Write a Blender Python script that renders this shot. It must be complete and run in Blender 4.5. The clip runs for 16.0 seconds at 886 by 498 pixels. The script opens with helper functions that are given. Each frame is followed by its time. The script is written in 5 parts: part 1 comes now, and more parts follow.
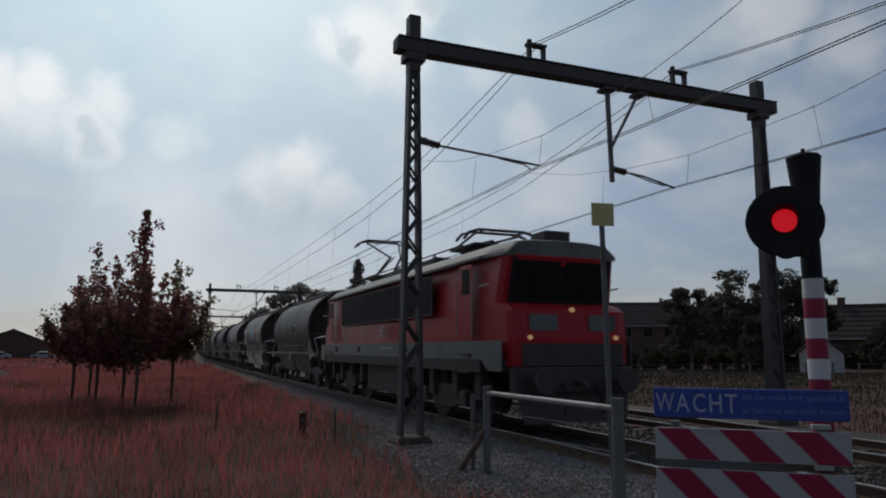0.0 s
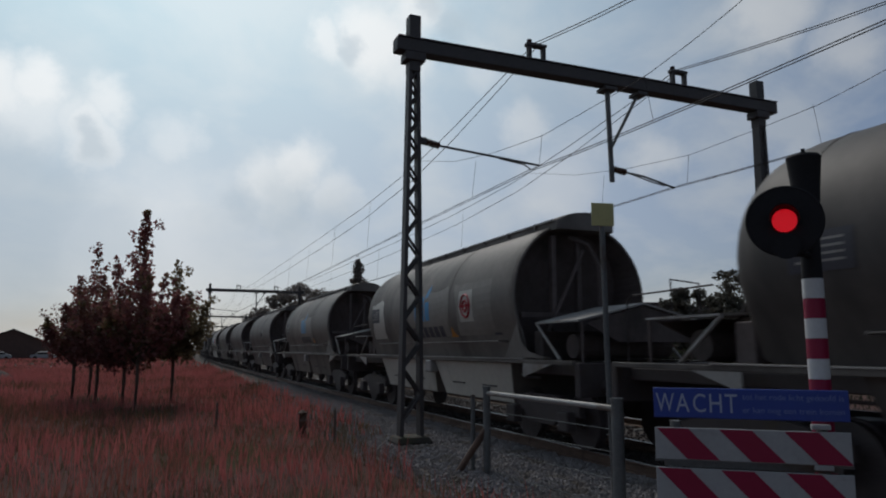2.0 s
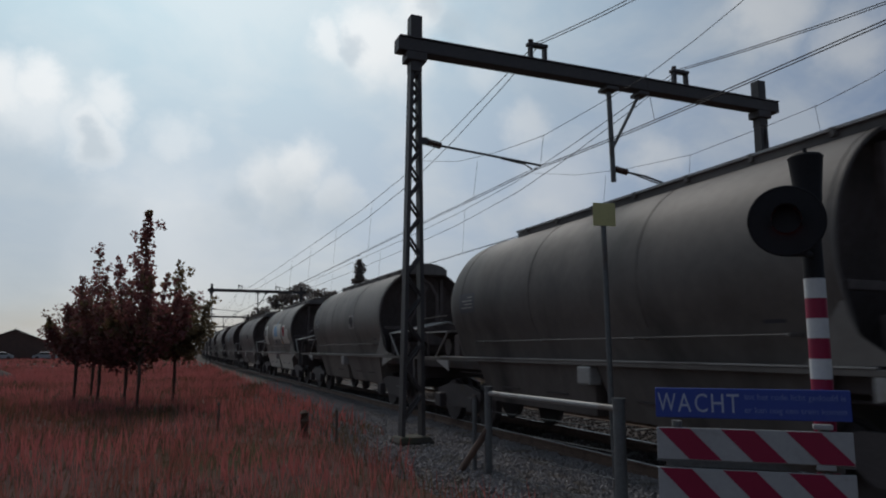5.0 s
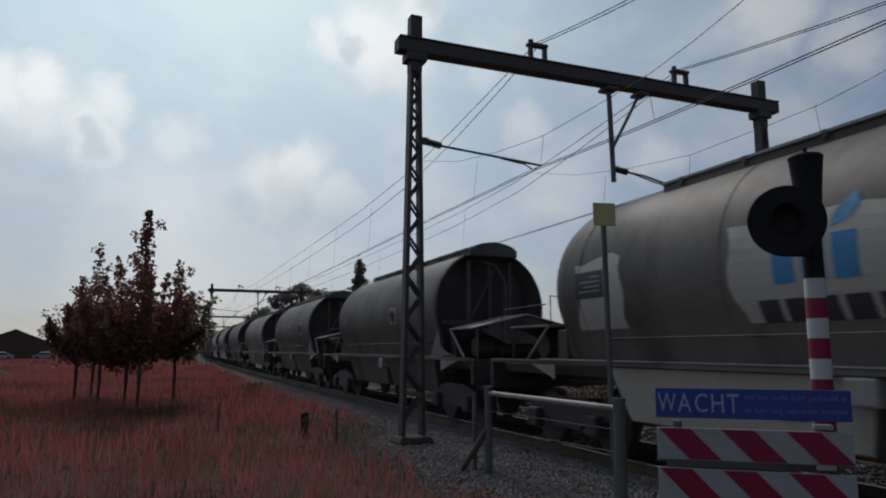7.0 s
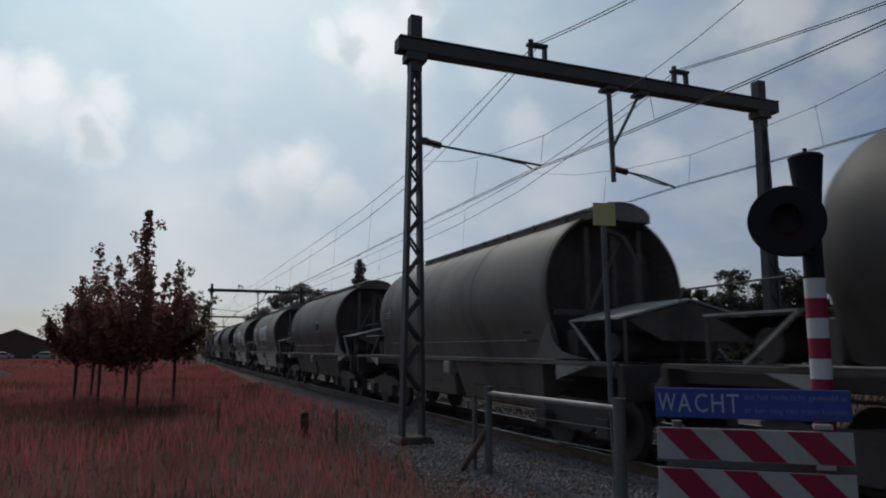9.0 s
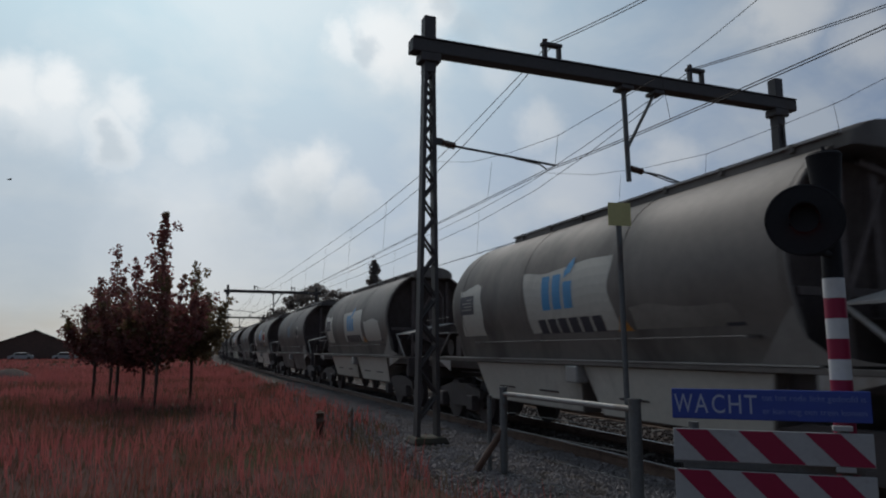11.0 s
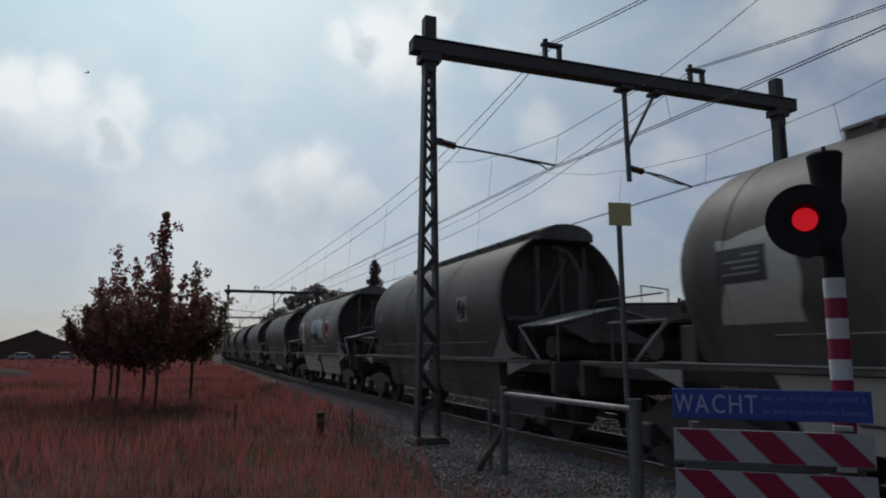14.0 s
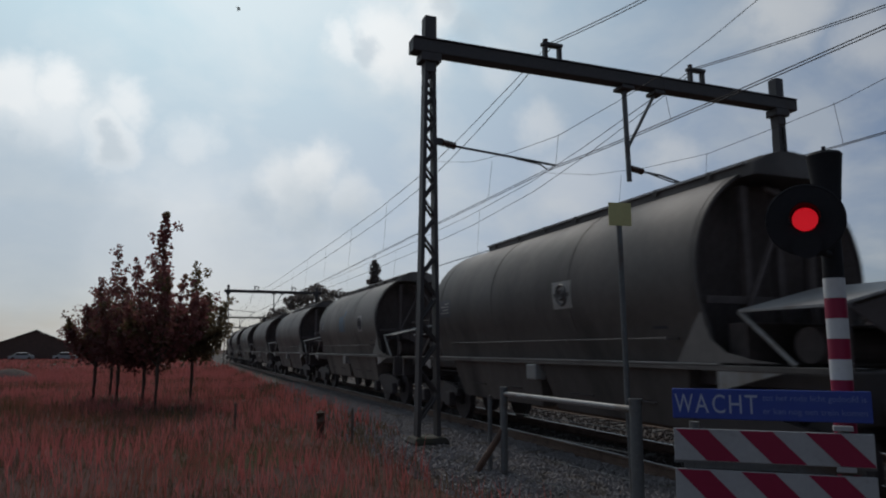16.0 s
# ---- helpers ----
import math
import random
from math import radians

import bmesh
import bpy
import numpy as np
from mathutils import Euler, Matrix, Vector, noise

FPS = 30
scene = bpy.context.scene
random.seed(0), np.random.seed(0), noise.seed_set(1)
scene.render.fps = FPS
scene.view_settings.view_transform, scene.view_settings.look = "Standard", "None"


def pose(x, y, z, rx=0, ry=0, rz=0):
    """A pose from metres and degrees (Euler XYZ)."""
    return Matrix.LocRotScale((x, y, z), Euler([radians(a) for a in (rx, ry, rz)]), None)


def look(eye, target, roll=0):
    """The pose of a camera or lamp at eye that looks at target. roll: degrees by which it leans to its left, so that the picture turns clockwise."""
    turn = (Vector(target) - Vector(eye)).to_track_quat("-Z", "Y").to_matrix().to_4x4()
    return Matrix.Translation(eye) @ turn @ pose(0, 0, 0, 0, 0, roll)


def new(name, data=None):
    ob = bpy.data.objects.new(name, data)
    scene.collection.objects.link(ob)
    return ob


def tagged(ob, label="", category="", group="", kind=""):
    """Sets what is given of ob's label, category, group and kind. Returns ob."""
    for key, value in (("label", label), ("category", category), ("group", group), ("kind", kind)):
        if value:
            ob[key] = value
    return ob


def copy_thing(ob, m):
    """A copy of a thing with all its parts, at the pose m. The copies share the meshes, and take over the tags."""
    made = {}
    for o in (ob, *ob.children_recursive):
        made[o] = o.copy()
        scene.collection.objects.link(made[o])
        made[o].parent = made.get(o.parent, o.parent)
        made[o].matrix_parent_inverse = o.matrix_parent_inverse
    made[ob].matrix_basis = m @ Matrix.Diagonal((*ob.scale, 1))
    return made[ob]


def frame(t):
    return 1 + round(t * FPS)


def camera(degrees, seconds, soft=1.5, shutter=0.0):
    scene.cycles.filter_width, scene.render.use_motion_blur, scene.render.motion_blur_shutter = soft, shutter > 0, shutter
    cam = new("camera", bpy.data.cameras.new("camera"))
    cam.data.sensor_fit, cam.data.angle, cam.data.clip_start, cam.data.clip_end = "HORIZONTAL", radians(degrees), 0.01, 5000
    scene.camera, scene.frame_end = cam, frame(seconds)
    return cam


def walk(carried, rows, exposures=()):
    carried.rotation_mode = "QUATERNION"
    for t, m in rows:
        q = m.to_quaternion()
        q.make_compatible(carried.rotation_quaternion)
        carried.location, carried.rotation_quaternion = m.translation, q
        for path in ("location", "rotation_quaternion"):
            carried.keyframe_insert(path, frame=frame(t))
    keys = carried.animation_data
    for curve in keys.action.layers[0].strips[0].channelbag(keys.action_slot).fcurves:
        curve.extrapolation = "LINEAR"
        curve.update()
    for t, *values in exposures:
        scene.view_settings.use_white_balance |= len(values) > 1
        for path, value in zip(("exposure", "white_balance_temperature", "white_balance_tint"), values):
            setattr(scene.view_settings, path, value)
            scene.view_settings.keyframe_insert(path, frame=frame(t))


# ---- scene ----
cam = camera(64.97, 16.0, soft=2.0, shutter=0.12)


def eye_pose(yaw, pitch, roll):
    """A pose of the tripod head: yaw to the right of the track, pitch up, roll; all in degrees."""
    a, b = radians(yaw), radians(pitch)
    eye = Vector((-7.342, -13.007, 1.627))
    way = Vector((math.sin(a) * math.cos(b), math.cos(a) * math.cos(b), math.sin(b)))
    return look(eye, eye + way, roll)


POSE_A, POSE_B, POSE_C = eye_pose(22.078, 8.195, 0.10), eye_pose(21.948, 8.198, 0.07), eye_pose(20.714, 8.237, 0.07)
walk(cam, [(0, POSE_A), (2.0, POSE_A), (3.8, POSE_A), (5.2, POSE_B), (6.3, POSE_B), (8.0, POSE_B), (9.2, POSE_B),
           (11.2, POSE_C), (13.0, POSE_C), (16.0, POSE_C)], exposures=[(0, 0.0, 6350, 12.5), (16, 0.0, 6350, 12.5)])

# world: hazy summer sky with broken cloud, sun high beyond the train
SUN_AZ, SUN_EL = 2.0, 46.0
world = bpy.data.worlds.new("sky")
scene.world = world
world.use_nodes = True
wt = world.node_tree
wt.nodes.clear()


def node(tree, kind, **inputs):
    n = tree.nodes.new(kind)
    for k, v in inputs.items():
        n.inputs[k.replace("_", " ")].default_value = v
    return n


sky = wt.nodes.new("ShaderNodeTexSky")
sky.sky_type, sky.sun_disc = "NISHITA", False
sky.sun_elevation, sky.sun_rotation = radians(SUN_EL), radians(SUN_AZ)
sky.air_density, sky.dust_density, sky.ozone_density = 0.85, 1.9, 2.2
wc = wt.nodes.new("ShaderNodeTexCoord")
wsep = wt.nodes.new("ShaderNodeSeparateXYZ")
wt.links.new(wc.outputs["Generated"], wsep.inputs[0])
# clouds lie on a high flat layer: direction divided by its height
wz = node(wt, "ShaderNodeMath"); wz.operation = "MAXIMUM"; wz.inputs[1].default_value = 0.0
wt.links.new(wsep.outputs["Z"], wz.inputs[0])
wadd = node(wt, "ShaderNodeMath"); wadd.operation = "ADD"; wadd.inputs[1].default_value = 0.42
wt.links.new(wz.outputs[0], wadd.inputs[0])
wdiv = wt.nodes.new("ShaderNodeVectorMath"); wdiv.operation = "DIVIDE"
wcomb = wt.nodes.new("ShaderNodeCombineXYZ")
for axis in "XYZ":
    wt.links.new(wadd.outputs[0], wcomb.inputs[axis])
wt.links.new(wc.outputs["Generated"], wdiv.inputs[0])
wt.links.new(wcomb.outputs[0], wdiv.inputs[1])
wn = node(wt, "ShaderNodeTexNoise", Scale=4.2, Detail=10.0, Roughness=0.54, Distortion=0.25)
wt.links.new(wdiv.outputs[0], wn.inputs["Vector"])
# thin mottled veil between the heaps
wramp = wt.nodes.new("ShaderNodeValToRGB")
wramp.color_ramp.elements[0].position, wramp.color_ramp.elements[0].color = 0.44, (0, 0, 0, 1)
wramp.color_ramp.elements[1].position, wramp.color_ramp.elements[1].color = 0.66, (1, 1, 1, 1)
wt.links.new(wn.outputs["Fac"], wramp.inputs[0])
# heaped clouds: soft lobes round a direction, their rims billowed by noise
wbill = node(wt, "ShaderNodeTexNoise", Scale=13.0, Detail=8.0, Roughness=0.60)
wt.links.new(wc.outputs["Generated"], wbill.inputs["Vector"])
wsub = wt.nodes.new("ShaderNodeVectorMath"); wsub.operation = "SUBTRACT"
wsub.inputs[1].default_value = (0.5, 0.5, 0.5)
wt.links.new(wbill.outputs["Color"], wsub.inputs[0])
wsc = wt.nodes.new("ShaderNodeVectorMath"); wsc.operation = "SCALE"
wsc.inputs["Scale"].default_value = 0.085
wt.links.new(wsub.outputs[0], wsc.inputs[0])
wwarp = wt.nodes.new("ShaderNodeVectorMath"); wwarp.operation = "ADD"
wt.links.new(wc.outputs["Generated"], wwarp.inputs[0]); wt.links.new(wsc.outputs[0], wwarp.inputs[1])


def lobes(rows):
    """Greatest weight of the lobes (bearing, height, outer radius, inner radius in degrees, weight)."""
    last = None
    for az, el, r1, r0, weight in rows:
        az, el = radians(az), radians(el)
        d = wt.nodes.new("ShaderNodeVectorMath"); d.operation = "DISTANCE"
        d.inputs[1].default_value = (math.sin(az) * math.cos(el), math.cos(az) * math.cos(el), math.sin(el))
        wt.links.new(wwarp.outputs[0], d.inputs[0])
        r = wt.nodes.new("ShaderNodeMapRange"); r.interpolation_type = "SMOOTHSTEP"
        r.inputs["From Min"].default_value, r.inputs["From Max"].default_value = radians(r1), radians(r0)
        r.inputs["To Max"].default_value = weight
        wt.links.new(d.outputs["Value"], r.inputs["Value"])
        if last:
            m = node(wt, "ShaderNodeMath"); m.operation = "MAXIMUM"
            wt.links.new(last, m.inputs[0]); wt.links.new(r.outputs[0], m.inputs[1])
            last = m.outputs[0]
        else:
            last = r.outputs[0]
    return last


WHITE_HEAPS = [(16.1, 24.9, 4.4, 1.2, 1.00), (19.8, 26.9, 3.5, 0.9, 0.90), (11.7, 24.7, 2.3, 0.7, 0.75), (18.3, 23.3, 3.3, 0.5, 0.70),
               (-12.3, 18.3, 3.5, 0.9, 0.95), (-9.4, 18.6, 2.8, 0.7, 0.95), (-10.7, 16.6, 4.7, 0.9, 0.70), (-4.4, 18.0, 2.8, 0.5, 0.75),
               (-5.6, 15.4, 3.3, 0.9, 0.85), (-7.4, 16.2, 2.8, 0.5, 0.60), (10.1, 14.5, 3.3, 0.7, 0.90), (7.9, 13.1, 3.7, 0.9, 0.75),
               (13.0, 12.6, 2.8, 0.5, 0.60), (28.9, 17.9, 2.6, 0.5, 0.60), (31.8, 13.1, 5.1, 0.9, 0.50), (39.1, 15.1, 2.8, 0.5, 0.55),
               (48.3, 24.6, 4.2, 0.9, 0.70), (53.4, 21.8, 3.7, 0.9, 0.55), (0.3, 7.8, 10.2, 1.9, 0.50), (25.4, 22.8, 2.8, 0.5, 0.40),
               (49.7, 12.6, 3.3, 0.5, 0.30), (0.3, 15.8, 2.8, 0.5, 0.50)]
GREY_BASES = [(13.9, 24.3, 1.6, 0.4, 0.90), (21.0, 27.3, 1.9, 0.5, 0.85), (23.0, 25.8, 2.1, 0.5, 0.60), (-5.6, 14.9, 2.0, 0.5, 1.00),
               (-11.4, 12.2, 5.1, 1.4, 0.80), (-8.4, 10.1, 5.6, 1.4, 0.75), (-12.3, 14.2, 1.9, 0.5, 0.80), (9.3, 11.7, 4.0, 0.9, 0.70),
               (6.2, 11.0, 2.8, 0.5, 0.60), (13.0, 11.2, 2.8, 0.5, 0.50), (-10.0, 7.1, 6.5, 1.9, 0.70), (-4.5, 7.9, 5.1, 1.4, 0.50),
               (31.6, 20.7, 5.1, 0.9, 0.30), (4.9, 8.9, 4.2, 0.9, 0.35)]
wheap, wgrey = lobes(WHITE_HEAPS), lobes(GREY_BASES)
# bright haze gathers round the veiled sun
wdot = wt.nodes.new("ShaderNodeVectorMath"); wdot.operation = "DOT_PRODUCT"
wdot.inputs[1].default_value = (math.sin(radians(SUN_AZ - 6)) * math.cos(radians(SUN_EL - 8)), math.cos(radians(SUN_AZ - 6)) * math.cos(radians(SUN_EL - 8)), math.sin(radians(SUN_EL - 8)))
wt.links.new(wc.outputs["Generated"], wdot.inputs[0])
wpos = node(wt, "ShaderNodeMath"); wpos.operation = "MAXIMUM"; wpos.inputs[1].default_value = 0.0
wt.links.new(wdot.outputs["Value"], wpos.inputs[0])
wpow = node(wt, "ShaderNodeMath"); wpow.operation = "POWER"; wpow.inputs[1].default_value = 5.0
wt.links.new(wpos.outputs[0], wpow.inputs[0])
wveil = wt.nodes.new("ShaderNodeMapRange")
wveil.inputs["To Min"].default_value, wveil.inputs["To Max"].default_value = 0.06, 0.84
wt.links.new(wpow.outputs[0], wveil.inputs["Value"])
whaze = wt.nodes.new("ShaderNodeMix"); whaze.data_type = "RGBA"
# the haze pales towards the horizon
wlow = wt.nodes.new("ShaderNodeMapRange")
wlow.inputs["From Min"].default_value, wlow.inputs["From Max"].default_value = 0.0, 0.42
wlow.inputs["To Min"].default_value, wlow.inputs["To Max"].default_value = 1.0, 0.0
wt.links.new(wz.outputs[0], wlow.inputs["Value"])
wpale = wt.nodes.new("ShaderNodeMix"); wpale.data_type = "RGBA"
wpale.inputs[6].default_value, wpale.inputs[7].default_value = (9.4, 12.6, 13.2, 1), (9.8, 10.5, 10.6, 1)
wt.links.new(wlow.outputs[0], wpale.inputs[0])
wt.links.new(wpale.outputs[2], whaze.inputs[7])
wt.links.new(wveil.outputs[0], whaze.inputs[0])
wdim = wt.nodes.new("ShaderNodeVectorMath"); wdim.operation = "MULTIPLY"
wdim.inputs[1].default_value = (0.73, 0.75, 0.79)
wt.links.new(sky.outputs[0], wdim.inputs[0]); wt.links.new(wdim.outputs[0], whaze.inputs[6])
# clouds take the light of the sky about them
wlit = wt.nodes.new("ShaderNodeMapRange")
wlit.inputs["To Min"].default_value, wlit.inputs["To Max"].default_value = 0.50, 1.04
wt.links.new(wpow.outputs[0], wlit.inputs["Value"])


def over(below, colour, amount, scale):
    """Lays a lit cloud colour over the sky so far."""
    c = wt.nodes.new("ShaderNodeVectorMath"); c.operation = "SCALE"
    c.inputs[0].default_value = colour
    wt.links.new(wlit.outputs[0], c.inputs["Scale"])
    f = node(wt, "ShaderNodeMath"); f.operation = "MULTIPLY"; f.inputs[1].default_value = scale
    wt.links.new(amount, f.inputs[0])
    m = wt.nodes.new("ShaderNodeMix"); m.data_type = "RGBA"
    wt.links.new(f.outputs[0], m.inputs[0]); wt.links.new(below, m.inputs[6]); wt.links.new(c.outputs[0], m.inputs[7])
    return m.outputs[2]


wsky = over(whaze.outputs[2], (13.0, 13.7, 13.5), wramp.outputs[0], 0.42)
wsky = over(wsky, (15.6, 15.9, 15.4), wheap, 0.78)
wsky = over(wsky, (7.9, 9.4, 10.3), wgrey, 0.62)
wbg = node(wt, "ShaderNodeBackground", Strength=0.066)
wt.links.new(wsky, wbg.inputs["Color"])
wo = wt.nodes.new("ShaderNodeOutputWorld")
wt.links.new(wbg.outputs[0], wo.inputs["Surface"])

sun = new("sun", bpy.data.lights.new("sun", "SUN"))
sun.data.energy, sun.data.angle, sun.data.color = 1.0, radians(10), (1.0, 0.94, 0.85)
sa, se = radians(SUN_AZ), radians(SUN_EL)
sun.matrix_basis = look((0, 0, 30), (-math.sin(sa) * math.cos(se), -math.cos(sa) * math.cos(se), 30 - math.sin(se)))


# ---- materials ----
def material(name, colour, rough=0.6, metal=0.0, spread=0.25, scale=6.0, grime=None, grime_amount=0.0, bump=0.0,
             stretch=(1, 1, 1), tint=0.0, coat=0.0, glow=None, streak=0.0, through_light=0.0, gloss=0.4):
    """Base colour varied at two scales, with an optional grime colour in patches and a fine relief."""
    m = bpy.data.materials.new(name)
    m.use_nodes = True
    t = m.node_tree
    b = t.nodes["Principled BSDF"]
    b.inputs["Roughness"].default_value, b.inputs["Metallic"].default_value = rough, metal
    b.inputs["Coat Weight"].default_value = coat
    b.inputs["Specular IOR Level"].default_value = gloss
    co = t.nodes.new("ShaderNodeTexCoord")
    mp = t.nodes.new("ShaderNodeMapping")
    mp.inputs["Scale"].default_value = stretch
    t.links.new(co.outputs["Object"], mp.inputs[0])
    fine = node(t, "ShaderNodeTexNoise", Scale=scale * 7, Detail=6.0, Roughness=0.65)
    broad = node(t, "ShaderNodeTexNoise", Scale=scale * 0.6, Detail=4.0, Roughness=0.55)
    for n in (fine, broad):
        t.links.new(mp.outputs[0], n.inputs["Vector"])
    both = node(t, "ShaderNodeMath"); both.operation = "ADD"
    t.links.new(fine.outputs["Fac"], both.inputs[0]); t.links.new(broad.outputs["Fac"], both.inputs[1])
    ramp = t.nodes.new("ShaderNodeMapRange")
    ramp.inputs["From Min"].default_value, ramp.inputs["From Max"].default_value = 0.6, 1.4
    ramp.inputs["To Min"].default_value, ramp.inputs["To Max"].default_value = 1 - spread, 1 + spread
    t.links.new(both.outputs[0], ramp.inputs["Value"])
    last = ramp.outputs[0]
    if tint:
        oi = t.nodes.new("ShaderNodeObjectInfo")
        tr = t.nodes.new("ShaderNodeMapRange")
        tr.inputs["To Min"].default_value, tr.inputs["To Max"].default_value = 1 - tint, 1 + tint
        t.links.new(oi.outputs["Random"], tr.inputs["Value"])
        mul = node(t, "ShaderNodeMath"); mul.operation = "MULTIPLY"
        t.links.new(last, mul.inputs[0]); t.links.new(tr.outputs[0], mul.inputs[1])
        last = mul.outputs[0]
    base = t.nodes.new("ShaderNodeVectorMath"); base.operation = "SCALE"
    base.inputs[0].default_value = colour
    t.links.new(last, base.inputs["Scale"])
    out = base.outputs[0]
    if grime:
        gn = node(t, "ShaderNodeTexNoise", Scale=scale * 0.35, Detail=7.0, Roughness=0.62, Distortion=0.4)
        gm = t.nodes.new("ShaderNodeMapping")
        gm.inputs["Scale"].default_value = (stretch[0], stretch[1], stretch[2] * (1 - 0.75 * streak))
        gm.inputs["Location"].default_value = (3.1, 7.7, 1.3)
        t.links.new(co.outputs["Object"], gm.inputs[0]); t.links.new(gm.outputs[0], gn.inputs["Vector"])
        gr = t.nodes.new("ShaderNodeMapRange")
        gr.inputs["From Min"].default_value, gr.inputs["From Max"].default_value = 0.72 - 0.45 * grime_amount, 0.86 - 0.45 * grime_amount
        t.links.new(gn.outputs["Fac"], gr.inputs["Value"])
        mix = t.nodes.new("ShaderNodeMix"); mix.data_type = "RGBA"
        t.links.new(gr.outputs[0], mix.inputs[0]); t.links.new(out, mix.inputs[6])
        mix.inputs[7].default_value = (*grime, 1)
        out = mix.outputs[2]
    t.links.new(out, b.inputs["Base Color"])
    rr = t.nodes.new("ShaderNodeMapRange")
    rr.inputs["To Min"].default_value, rr.inputs["To Max"].default_value = max(0.03, rough - 0.12), min(1, rough + 0.12)
    t.links.new(broad.outputs["Fac"], rr.inputs["Value"]); t.links.new(rr.outputs[0], b.inputs["Roughness"])
    if bump:
        bp = node(t, "ShaderNodeBump", Strength=min(1.0, bump * 8), Distance=bump)
        t.links.new(both.outputs[0], bp.inputs["Height"]); t.links.new(bp.outputs[0], b.inputs["Normal"])
    if through_light:
        tl = t.nodes.new("ShaderNodeBsdfTranslucent")
        t.links.new(out, tl.inputs["Color"])
        mx = t.nodes.new("ShaderNodeMixShader")
        mx.inputs[0].default_value = through_light
        t.links.new(b.outputs[0], mx.inputs[1]); t.links.new(tl.outputs[0], mx.inputs[2])
        t.links.new(mx.outputs[0], t.nodes["Material Output"].inputs["Surface"])
    if glow:
        b.inputs["Emission Color"].default_value = (*glow[:3], 1)
        b.inputs["Emission Strength"].default_value = glow[3]
    return m


STEEL_GREY = material("weathered_galvanised_steel", (0.13, 0.132, 0.13), 0.6, 0.35, 0.3, 4, (0.09, 0.06, 0.045), 0.35, 0.001)
MAST_PAINT = material("old_grey_brown_mast_paint", (0.064, 0.057, 0.056), 0.6, 0.1, 0.3, 3, (0.06, 0.045, 0.04), 0.4, 0.001)
WIRE = material("tarnished_copper_wire", (0.045, 0.04, 0.04), 0.7, 0.2, 0.2, 5, gloss=0.2)
PORCELAIN = material("brown_porcelain", (0.07, 0.035, 0.025), 0.25, 0, 0.15, 8)
RAIL_STEEL = material("rusty_rail_steel", (0.12, 0.075, 0.055), 0.65, 0.3, 0.3, 8, (0.07, 0.04, 0.03), 0.5, 0.002)
RAIL_TOP = material("polished_rail_head", (0.30, 0.30, 0.31), 0.4, 0.8, 0.1, 10)
CONCRETE = material("grey_concrete", (0.11, 0.10, 0.09), 0.85, 0, 0.2, 4, (0.15, 0.12, 0.09), 0.4, 0.003, tint=0.15)
# bed and between-rail stones: shade under the train is put into the colour
BALLAST = material("crushed_stone_ballast", (0.10, 0.085, 0.078), 0.9, 0, 0.5, 7, (0.10, 0.08, 0.065), 0.5, 0.03, gloss=0.08)
SHADED_STONE = material("oil_stained_ballast_stone", (0.085, 0.07, 0.065), 0.9, 0, 0.4, 5, (0.05, 0.042, 0.038), 0.5, 0.004, gloss=0.15)
STONE = material("ballast_stone", (0.185, 0.168, 0.165), 0.9, 0, 0.4, 5, (0.13, 0.105, 0.085), 0.45, 0.004)
# ground base reddened and brightened to hold the lens-flare veil
EARTH = material("dry_grassland", (0.098, 0.056, 0.048), 0.95, 0, 0.45, 0.9, (0.055, 0.048, 0.022), 0.5, 0.05, gloss=0.04)
LOCO_RED = material("traffic_red_paint", (0.37, 0.016, 0.024), 0.38, 0, 0.12, 2, (0.16, 0.022, 0.02), 0.3, 0.0006, streak=0.8, gloss=0.25)
LOCO_GREY = material("basalt_grey_paint", (0.13, 0.135, 0.13), 0.5, 0, 0.15, 3, (0.07, 0.06, 0.05), 0.4, streak=0.8)
ROOF_GREY = material("dusty_roof_grey", (0.135, 0.128, 0.122), 0.65, 0, 0.2, 3, (0.14, 0.12, 0.10), 0.4)
DARK_METAL = material("sooty_underframe", (0.062, 0.050, 0.049), 0.7, 0.1, 0.35, 5, (0.06, 0.045, 0.035), 0.35, 0.003)
BLACK = material("black_enamel", (0.020, 0.019, 0.021), 0.7, 0, 0.2, 6, gloss=0.15)
TANK = material("dirty_beige_tank_paint", (0.165, 0.143, 0.126), 0.58, 0.0, 0.2, 0.8, (0.062, 0.052, 0.046), 0.6, 0.002, tint=0.10, streak=0.7, gloss=0.3)
TANK_DARK = material("soot_covered_tank_paint", (0.112, 0.095, 0.085), 0.6, 0.0, 0.25, 0.8, (0.045, 0.038, 0.035), 0.6, 0.002, tint=0.10, streak=0.7, gloss=0.3)
# darker base than the barrel, for wagon ends and platform gear
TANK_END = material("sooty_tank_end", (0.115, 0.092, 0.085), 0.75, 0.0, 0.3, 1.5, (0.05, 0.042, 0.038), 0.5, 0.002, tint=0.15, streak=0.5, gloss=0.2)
SILL = material("pale_worn_steel", (0.31, 0.295, 0.28), 0.5, 0.2, 0.2, 3, (0.2, 0.16, 0.13), 0.4, 0.001)
CLEAN = material("washed_cream_paint", (0.50, 0.47, 0.41), 0.5, 0, 0.15, 1.2, (0.26, 0.235, 0.2), 0.35, streak=0.6)
BLUE = material("sky_blue_marking", (0.06, 0.27, 0.52), 0.5, 0, 0.12, 2, (0.10, 0.2, 0.28), 0.3)
PLATE_DIRTY = material("dirty_pale_plate", (0.30, 0.275, 0.25), 0.6, 0, 0.2, 3, (0.18, 0.155, 0.14), 0.4)
